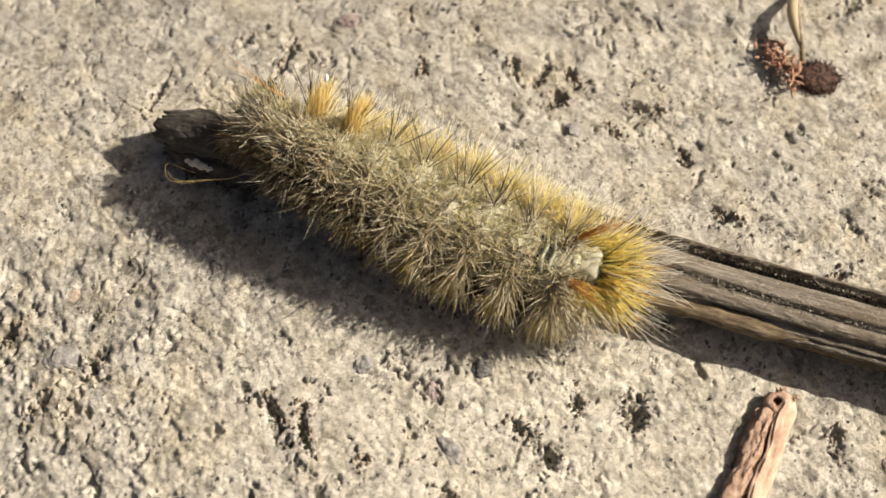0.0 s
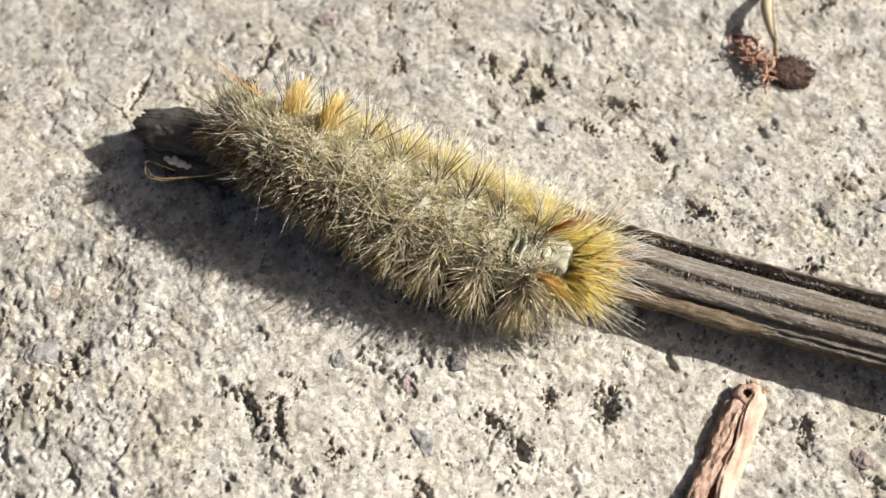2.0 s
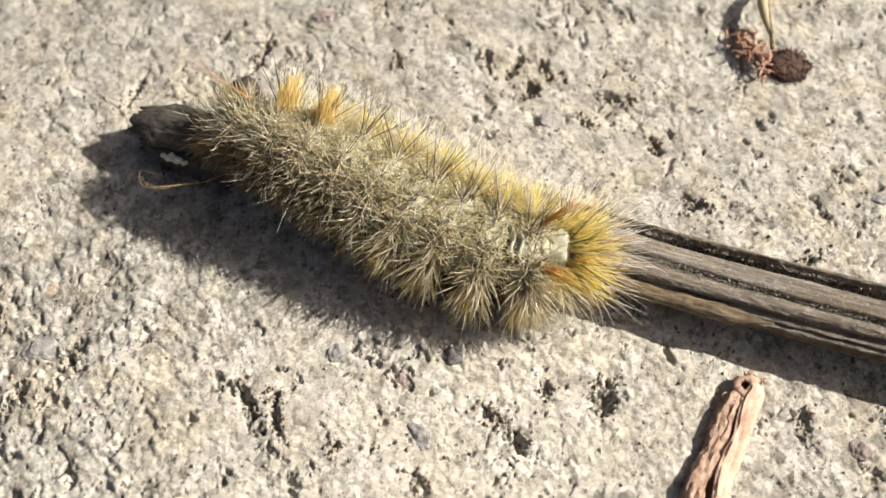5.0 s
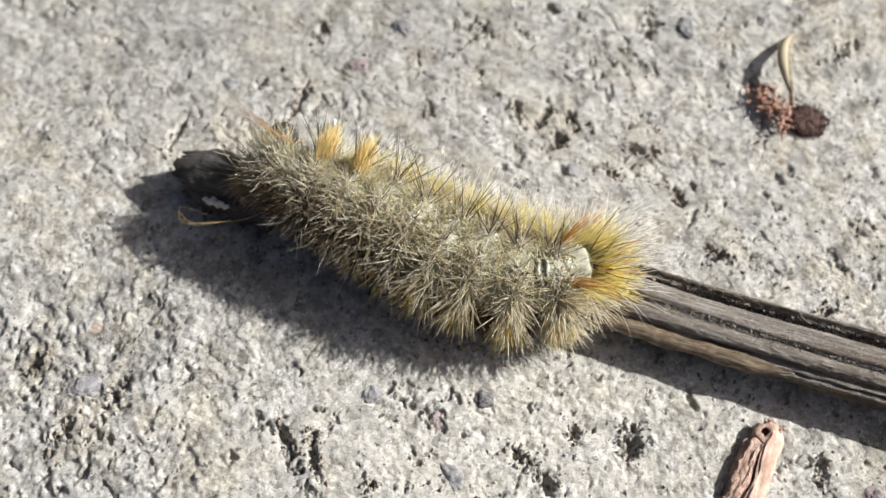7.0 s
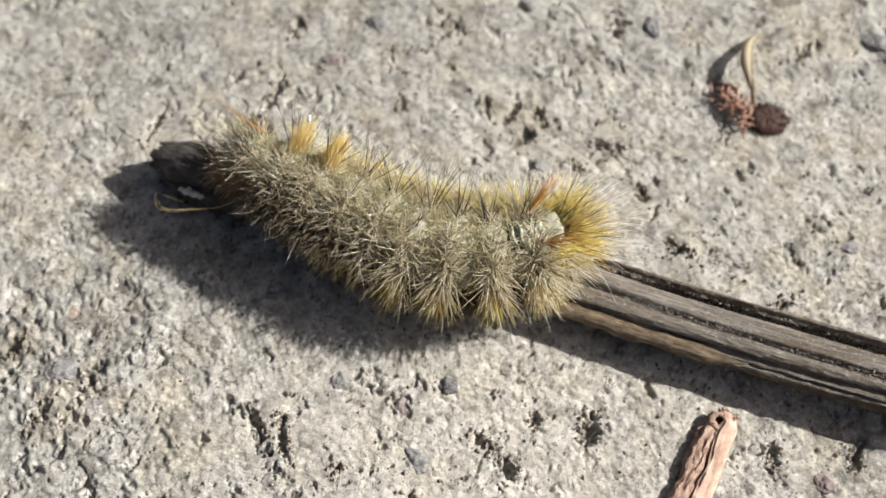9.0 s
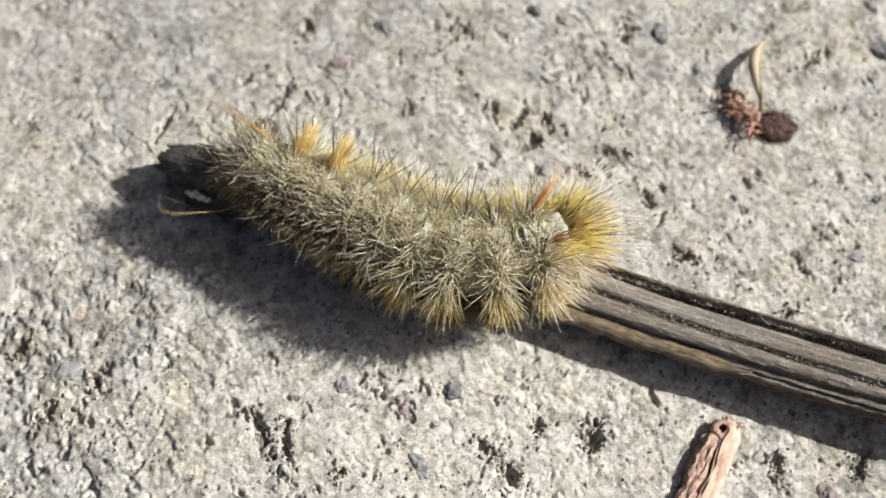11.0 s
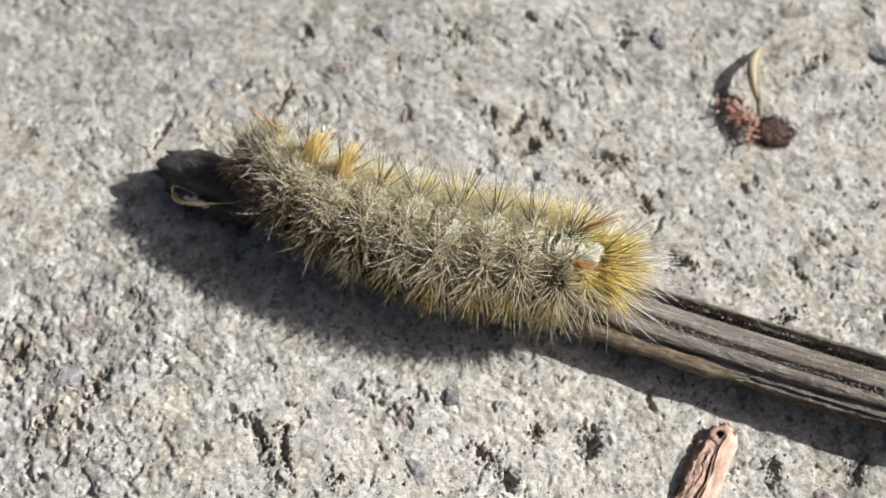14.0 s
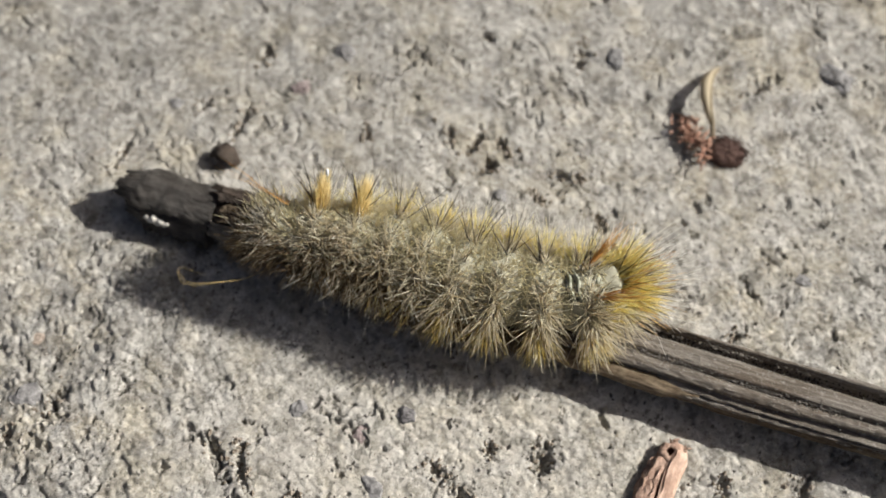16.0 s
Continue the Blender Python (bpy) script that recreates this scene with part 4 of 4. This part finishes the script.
def build_caterpillar():
    cat = thing("caterpillar", "hairy yellow grey caterpillar with bristle tufts on a dry stalk", "caterpillar", (2.0, -6.0, 5.0))
    segments = []
    for i in range(COUNT):
        rng = np.random.RandomState(100 + i)
        rad = GIRTH[i]
        v, f = ring_body(i)
        behind = [(1 if i == 9 or (i == 8 and k >= 44 * 8) else 0) for k in range(len(f))]
        seg = part("body_ring", mesh_of("body_ring", v, f, [SKIN, REAR], behind), cat)
        segments.append(seg)
        tail = max(0.0, i - 6) / 3
        head = max(0.0, 2 - i) / 2
        lean = (0.55 * (i == 9) + 0.2 * (i == 8) - 0.9 * (i == 0) - 0.2 * (i == 1), 0, 0)

        def tuft(phi, count, spread, lo, hi, x=0.0, patch=0.35, lean=lean):
            r, w = fan(phi, rad, count, spread, rng, x, lean, patch)
            return r, w, rng.uniform(lo, hi, count)

        near_len = 0.52 + 0.48 * min(1.0, i / 5) + 0.14 * max(0, min(1, i - 4))
        gold = min(1.0, max(0.0, (i - 2) / 4))
        loose = 0.9 - 0.5 * gold
        turn = 13 * gold
        if i < 9:
            pale = [tuft(p, 56, 74, 1.6 + 0.4 * gold, 2.6 + 0.6 * gold, 0.0, loose if p < 0 else 0.16) for p in (-58, 58)] + [tuft(-40, 22, 70, 1.6, 2.8, 0.0, 0.3)] + [tuft(p, 30, 80, 1.2, 2.2) for p in (-22, 22)]
            pale += [tuft(-96 + turn, int(30 + 20 * gold), 42, 2.6 * near_len, 4.2 * near_len, 0.0, loose), tuft(-80 + turn, 30, 60, 2.2 * near_len, 3.4 * near_len, 0.0, loose)]
            if i == 8:
                pale += [tuft(p, 34, 50, 3.0, 5.0, 0.4, 0.25, (0.3, 0, 0)) for p in (-70, -100, -122)]
            if i < 2:
                pale += [tuft(p, 34, 55, 2.6, 4.4, -0.5, 0.5) for p in (60, 88, 112)]
            add_hairs("pale_hairs", pale, HAIR_SMOKE if i == 0 else HAIR_PALE, seg, rng, 0.068, 0.20, "pale silky hairs" if i else "dark shiny hairs")
            fuzz = [tuft(p, 30 if i < 8 else 12, 75, 0.8, 1.7, x, 0.9) for p in (-80, -50, -20, 0, 20, 50, 80) for x in (-1.1, 1.1)]
            add_hairs("fuzz", fuzz, HAIR_FUZZ, seg, rng, 0.045, 0.3, "soft cream fuzz between the tufts")
            # low brown fur; its dark colour also paints the shade beneath the body
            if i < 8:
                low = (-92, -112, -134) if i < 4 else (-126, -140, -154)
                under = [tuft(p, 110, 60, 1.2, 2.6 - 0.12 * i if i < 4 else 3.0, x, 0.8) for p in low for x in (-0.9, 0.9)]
                add_hairs("underfur", under, HAIR_SHADED, seg, rng, 0.05, 0.3, "brown underfur, darkened for shade under the flank")
            dim = int(34 - 20 * gold)
            brown = [tuft(p, dim, 55, 2.5 * near_len, 4.0 * near_len, 0.0, loose) for p in (-96 + turn, -128 + turn, 128)] + [tuft(p, dim - 8, 75, 1.8, 3.0, 0.0, 0.2) for p in (-58, 58)] + ([tuft(-112 + turn, dim, 46, 3.0 * near_len, 4.8 * near_len, 0.0, loose)] if i < 4 else [])
            add_hairs("brown_hairs", brown, HAIR_SMOKE if i < 2 else HAIR_BROWN, seg, rng, 0.055, 0.25, "brown flank hairs", 0.05)
            rich = 0.15 if i == 0 else 0.6 if i == 1 else 1.0
            yellow = [tuft(96, int(90 * rich), 62, 2.6, 4.4), tuft(66, int(80 * rich), 60, 2.2, 3.9, 0.0, 0.7)]
            add_hairs("yellow_hairs", yellow, HAIR_YELLOW, seg, rng, 0.055, 0.2, "dense yellow flank hairs", 0.03)
        if 3 <= i < 9:
            ochre = [tuft(-114 + turn, 12 if i < 5 else 70 + 10 * (i - 5), 38, 2.3, 4.0, 0.0, 0.35)]
            add_hairs("golden_hairs", ochre, HAIR_GOLD, seg, rng, 0.05, 0.2, "golden flank tuft")
        if 0 < i < 9:
            black = [tuft(-22, 6, 50, 1.8, 3.4, 0.0, 0.12), tuft(20, 9, 46, 3.4, 5.8, 0.0, 0.30, (lean[0], 0.22, 0))] + [tuft(p, 5, 70, 1.0, 2.0, 0.0, 0.12) for p in (-58, 58, -96)]
            if i in (1, 2):
                black.append(tuft(6, 6, 26, 4.2, 5.6, 0.0, 0.25, (lean[0], 0.12, 0)))
            add_hairs("black_bristles", black, HAIR_BLACK, seg, rng, 0.044, 0.15, "long black back bristles")
            white = [tuft(-110, 7, 60, 3.0, 4.8, 0.0, 0.5)] + [tuft(p, 26, 48, 3.4, 5.4, 0.0, 0.6) for p in (110, 84, 62)]
            add_hairs("white_hairs", white, HAIR_WHITE, seg, rng, 0.036, 0.25, "fine white long hairs", 0.06)
        if i in (1, 2):
            r, w = fan(12, rad, 280, 9, rng, 0.0, (0.05, 0.12, 0), 0.42)
            v, f = hairs(r, w, rng.uniform(0.75, 1.05, 280) * np.clip(3.9 - 3.4 * np.abs(r[:, 0]), 0.9, 3.9), 0.045, 0.10, rng, 4)
            tagged(part("brush_tuft", mesh_of("brush_tuft", v, f, HAIR_TUFT), seg, "dense amber brush tuft"), kind="stuff")
        # a small white solid added as the sun glint on the tuft's tips
        if i == 1:
            bm = bmesh.new()
            bmesh.ops.create_icosphere(bm, subdivisions=2, radius=0.2 * MM, matrix=Matrix.Translation(Vector((0.7, 0.5, rad + 3.7)) * MM) @ Matrix.Diagonal((0.8, 0.9, 2.0, 1)))
            me = bpy.data.meshes.new("tuft_glint")
            bm.to_mesh(me)
            bm.free()
            me.materials.append(GLINT)
            part("tuft_glint", me, seg, "white glint at the tuft tip")
        if i == 0:
            r, w = fan(14, rad + 0.9, 7, 26, rng, 0.6, (-3.2, -0.2, -0.1), 0.3)
            add_hairs("rust_hairs", [(r, w, rng.uniform(5.5, 8.0, 7))], HAIR_ORANGE, seg, rng, 0.022, 0.25, "long rust coloured hairs")
            s = np.linspace(0, 1, 30)
            for k, bend in enumerate((((-5.6, -5.8, -4.8), (-6.1, -5.6, -4.7), (-7.0, -4.4, -4.0), (-5.4, -4.4, -4.0), (-4.1, -4.3, -4.0)), ((-4.2, -5.2, -4.5), (-5.6, -5.5, -4.6), (-6.3, -5.0, -4.3)), ((-3.9, -5.2, -4.5), (-4.8, -5.6, -4.7), (-5.4, -5.5, -4.7)))):
                knots = np.array([(0.6, -2.6, -2.6), (-1.0, -3.5, -3.7), (-2.0, -4.0 - 0.1 * k, -3.9), (-3.2, -4.6 - 0.12 * k, -4.2), *bend])
                run = np.concatenate([[0], np.cumsum(np.linalg.norm(np.diff(knots, axis=0), axis=1))])
                p = np.stack([np.interp(s * run[-1], run, knots[:, a]) for a in range(3)], -1)
                for _ in range(2):
                    p[1:-1] = (p[:-2] + 2 * p[1:-1] + p[2:]) / 4
                v, f = tubes(p[None], (0.030 * (1 - 0.5 * s))[None], 5)
                part("curled_hair", mesh_of("curled_hair", v, f, HAIR_OCHRE), seg, "curled rust hair")
        if i == 8:
            for phi in (-30, 30):
                r, w = fan(phi, rad, 24, 13, rng, 0.2, (0.85, 0.0, -0.1), 0.10)
                add_hairs("hair_pencil", [(r, w, rng.uniform(3.4, 6.0, 24))], HAIR_ORANGE, seg, rng, 0.038, 0.09, "rust orange hair pencil")
            for phi in (-26, 26):
                r, w = fan(phi, rad, 12, 62, rng, 0.7, (0.8, 0.0, 0.1), 0.12)
                add_hairs("plate_bristles", [(r, w, rng.uniform(1.4, 3.0, 12))], HAIR_BLACK, seg, rng, 0.034, 0.1, "fine dark bristles over the tail plate")
            rim = [tuft(p, 26, 60, 0.9, 2.0, 1.7, 0.3, (0.7, 0, 0)) for p in (-95, -70, -45, 45, 70, 95)]
            add_hairs("plate_fringe", rim, HAIR_YELLOW, seg, rng, 0.045, 0.2, "short yellow hairs round the tail plate")
            for k, x in enumerate((-1.9, -1.2)):
                b = np.radians(np.linspace(-32, 32, 18))
                p = np.stack([x + 0.10 * np.sin(b * 9 + k), (rad + 0.04) * np.sin(b), (rad + 0.06) * np.cos(b)], -1)
                v, f = tubes(p[None], (0.06 + 0.05 * np.sin(np.arange(18) * 2.2 + k))[None], 6)
                part("black_stripe", mesh_of("black_stripe", v, f, BLACK_MARK), seg, "black cross stripe")
                v, f = tubes((p + np.array([0.35, 0, 0.0]))[None], np.full((1, 18), 0.16), 6)
                part("pale_fold", mesh_of("pale_fold", v, f, PLATE), seg, "creamy skin fold")
            bm = bmesh.new()
            bmesh.ops.create_icosphere(bm, subdivisions=3, radius=1.0)
            for v in bm.verts:
                k = 1 + 0.1 * noise.noise(v.co * 3)
                v.co = Vector((1.35 + v.co.x * 0.62 * k, v.co.y * 0.78 * k, 0.86 * rad - 0.35 * v.co.x + v.co.z * 0.38 * k)) * MM
            me = bpy.data.meshes.new("tail_plate")
            bm.to_mesh(me)
            bm.free()
            me.materials.append(PLATE)
            part("tail_plate", me, seg, "creamy white tail plate")
        if i == 9:
            def sweep_back(count, lo, hi, flare, spread=130):
                phi = rng.uniform(-0.8 * spread, spread, count)
                root, n = frame_at(phi, rad * rng.uniform(0.35, 0.98, count)[:, None], 0.0)
                root[:, 0] = 0.4 + 1.5 * (1 - np.hypot(root[:, 1], root[:, 2]) / rad)
                way = n * flare * (np.hypot(root[:, 1], root[:, 2]) / rad)[:, None] + np.array([1.0, 0, 0]) + rng.normal(size=(count, 3)) * 0.26
                return root, unit(way), rng.uniform(lo, hi, count)

            add_hairs("tail_fan", [sweep_back(380, 1.6, 4.6, 0.75)], HAIR_YELLOW, seg, rng, 0.055, 0.18, "dense yellow tail fan", 0.02)
            add_hairs("golden_fan", [sweep_back(90, 1.8, 4.6, 0.8)], HAIR_GOLD, seg, rng, 0.055, 0.18, "golden tail hairs", 0.02)
            add_hairs("rust_bristle_fan", [sweep_back(40, 3.4, 5.6, 0.9)], HAIR_ORANGE, seg, rng, 0.05, 0.2, "rust tail bristles")
            add_hairs("black_bristles", [sweep_back(46, 3.0, 5.2, 0.8, 110)], HAIR_BLACK, seg, rng, 0.05, 0.2, "black tail bristles")
            add_hairs("whisker_tuft", [sweep_back(150, 4.4, 7.4, 0.7, 150)], HAIR_WHITE, seg, rng, 0.045, 0.4, "long pale tail whiskers", 0.10)
            mantle = [tuft(p, 34, 40, 1.4, 3.0, x, 0.4, (1.3, 0, 0)) for p in (-84, -58, 58, 84) for x in (-1.1, 0.0, 0.6)] + [tuft(p, 34, 40, 1.2, 2.6, 0.7, 0.3, (1.3, 0, 0)) for p in (-30, 0, 30)]
            add_hairs("tail_mantle", mantle, HAIR_YELLOW, seg, rng, 0.05, 0.18, "yellow hairs lying back over the tail")
            pale = [tuft(p, 40, 48, 2.8, 4.4, 0.0, 0.25, (0.4, 0, 0)) for p in (-115, -80, 75, 110)]
            add_hairs("pale_hairs", pale, HAIR_PALE, seg, rng, 0.06, 0.22, "pale silky hairs")
    return cat, segments


CATERPILLAR, SEGMENTS = build_caterpillar()

# the line of the back, time by time, at rings 1, 2, 3, 4, 8 and the tail plate
BEATS = [0, 1.5, 3.2, 5.3, 6, 6.5, 7, 7.5, 8, 8.5, 9.2, 11.3, 12, 12.5, 13, 13.5, 14, 14.5, 15, 15.5, 16]
BACK_1 = [(-6.94, 1.90, 9.3), (-6.87, 1.88, 9.3), (-6.79, 1.85, 9.3), (-6.92, 1.73, 9.3), (-7.14, 1.90, 9.3), (-7.14, 1.84, 9.3), (-7.18, 1.90, 9.3), (-7.16, 1.88, 9.3), (-7.19, 1.87, 9.3), (-7.17, 1.78, 9.3), (-7.08, 1.71, 9.3), (-7.18, 1.92, 9.3), (-7.13, 1.98, 9.3), (-7.09, 2.03, 9.3), (-7.05, 2.03, 9.3), (-6.97, 2.12, 9.3), (-6.46, 2.04, 9.3), (-5.58, 0.75, 9.3), (-4.41, -0.73, 9.3), (-3.30, -0.97, 9.3), (-1.33, -1.15, 9.3)]
BACK_2 = [(-3.90, 0.06, 9.6), (-3.83, 0.01, 9.6), (-3.77, 0.04, 9.6), (-3.80, -0.02, 9.6), (-3.91, 0.01, 9.6), (-3.94, -0.03, 9.6), (-3.88, 0.01, 9.6), (-3.91, 0.02, 9.6), (-3.98, 0.00, 9.6), (-3.92, -0.10, 9.6), (-3.88, -0.16, 9.6), (-3.96, -0.20, 9.6), (-3.93, -0.02, 9.6), (-3.90, 0.01, 9.6), (-3.86, 0.00, 9.6), (-3.74, 0.03, 9.6), (-3.31, -0.07, 9.6), (-2.76, -0.90, 9.6), (-0.64, -1.92, 9.6), (1.12, -2.23, 9.6), (1.94, -2.23, 9.6)]
BACK_3 = [(-1.26, -2.50, 9.7), (-1.20, -2.51, 9.7), (-1.15, -2.49, 9.7), (-1.20, -2.36, 9.7), (-1.34, -2.30, 9.7), (-1.35, -2.43, 9.7), (-1.34, -2.30, 9.7), (-1.40, -2.28, 9.7), (-1.44, -2.31, 9.7), (-1.43, -2.32, 9.7), (-1.36, -2.39, 9.7), (-1.02, -1.81, 9.7), (-1.07, -1.62, 9.7), (-1.07, -1.59, 9.7), (-0.95, -1.62, 9.7), (-0.94, -1.48, 9.7), (-0.44, -1.58, 9.7), (-0.12, -2.09, 9.7), (2.47, -3.34, 9.7), (4.21, -3.17, 9.7), (4.82, -3.34, 9.7)]
BACK_4 = [(1.59, -4.02, 9.1), (1.62, -4.05, 9.1), (1.64, -4.05, 9.1), (1.77, -4.56, 9.1), (1.64, -4.31, 9.1), (1.69, -4.32, 9.2), (1.73, -4.09, 9.3), (1.70, -4.10, 9.3), (1.56, -4.01, 9.4), (1.61, -3.89, 9.5), (1.54, -4.19, 9.5), (2.23, -4.23, 9.7), (2.09, -3.76, 9.7), (1.94, -3.66, 9.7), (2.06, -3.57, 9.7), (2.41, -3.65, 9.6), (3.45, -3.49, 9.6), (3.76, -3.72, 9.5), (5.88, -4.25, 9.5), (7.59, -4.05, 9.5), (8.20, -4.27, 9.4)]
BACK_8 = [(12.20, -12.08, 7.6), (12.15, -12.03, 7.6), (12.14, -11.66, 7.6), (12.32, -12.11, 7.6), (12.08, -11.08, 7.6), (12.07, -10.72, 7.9), (12.00, -9.53, 8.2), (12.08, -9.08, 8.5), (12.30, -7.99, 8.9), (12.80, -7.19, 9.2), (12.99, -7.56, 9.6), (12.70, -7.37, 10.6), (13.00, -4.90, 10.6), (12.97, -4.37, 10.6), (12.92, -6.04, 10.2), (13.48, -7.80, 9.9), (16.15, -7.93, 9.7), (17.23, -7.34, 9.5), (17.15, -8.43, 9.4), (20.73, -8.83, 9.2), (21.75, -9.93, 9.1)]
BACK_9 = [(13.43, -12.39, 6.9), (13.30, -12.34, 6.9), (13.35, -11.99, 6.9), (13.55, -12.17, 6.9), (13.38, -11.06, 6.9), (13.39, -10.61, 7.2), (13.43, -9.26, 7.5), (13.61, -8.75, 7.8), (13.90, -7.73, 8.2), (14.44, -6.82, 8.5), (14.53, -7.18, 8.9), (14.17, -7.00, 9.9), (14.73, -4.65, 9.9), (14.63, -4.42, 9.9), (14.41, -6.09, 9.5), (15.24, -7.64, 9.2), (17.53, -8.58, 9.0), (19.49, -8.10, 8.8), (19.40, -8.76, 8.7), (22.79, -8.36, 8.5), (24.15, -9.38, 8.4)]


def motions():
    marks = np.array([1, 2, 3, 4, 8, 8.4])
    base = np.array([2.0, -6.0, 5.0])
    rows = [[] for _ in SEGMENTS]
    for k, t in enumerate(BEATS):
        back = np.array([BACK_1[k], BACK_2[k], BACK_3[k], BACK_4[k], BACK_8[k], BACK_9[k]])
        fit = [np.polyfit(marks, back[:, a], 3, w=[1, 1, 1, 1, 1.4, 0.7]) for a in range(3)]
        # rings lie nearly evenly along the fitted line of the back
        fine = np.linspace(-0.3, 8, 200)
        line = np.stack([np.polyval(c, fine) for c in fit], -1)
        run = np.concatenate([[0], np.cumsum(np.linalg.norm(np.diff(line, axis=0), axis=1))])
        run1 = np.interp(1, fine, run)
        for i in range(COUNT):
            even = np.interp(run1 + (run[-1] - run1) * (i - 1) / 7, run, fine)
            at = 0.3 * i + 0.7 * even if 1 <= i <= 8 else 8.0 if i > 8 else np.interp(max(0.0, run1 - 3.9), run, fine)
            top = np.array([np.polyval(c, at) for c in fit])
            along = unit(np.array([np.polyval(np.polyder(c), at) for c in fit]))
            if i == 0:
                along = unit(0.15 * along + np.array([0.86, -0.5, 0.0]))
            if i >= 7:
                tail = unit((back[5] - back[4]) * np.array([1, 1, 0.0]) + np.array([0, 0, -0.1]))
                along = unit(along + tail * {7: 0.5, 8: 2.0, 9: 3.0}[i])
            if i == 9:
                at8 = np.array([np.polyval(c, 8) for c in fit])
                top = at8 + along * 2.7
            far = unit(np.cross(np.array([0, 0, 1.0]), along))
            high = np.cross(along, far)
            tail_roll = np.interp(t, [0, 6, 9, 12.5, 16], [-14, -14, 2, 10, 2])
            roll = radians(np.interp(i, [1, 8], [28, tail_roll]))
            out = high * math.cos(roll) + far * math.sin(roll)
            wide = np.cross(out, along)
            place = top - out * (GIRTH[i] + 0.2) - base
            m = Matrix(np.stack([along, wide, out], 1).tolist()).to_4x4()
            m.translation = Vector((place * MM).tolist())
            rows[i].append((t, m))
    for seg, keys in zip(SEGMENTS, rows):
        walk(seg, keys)


motions()
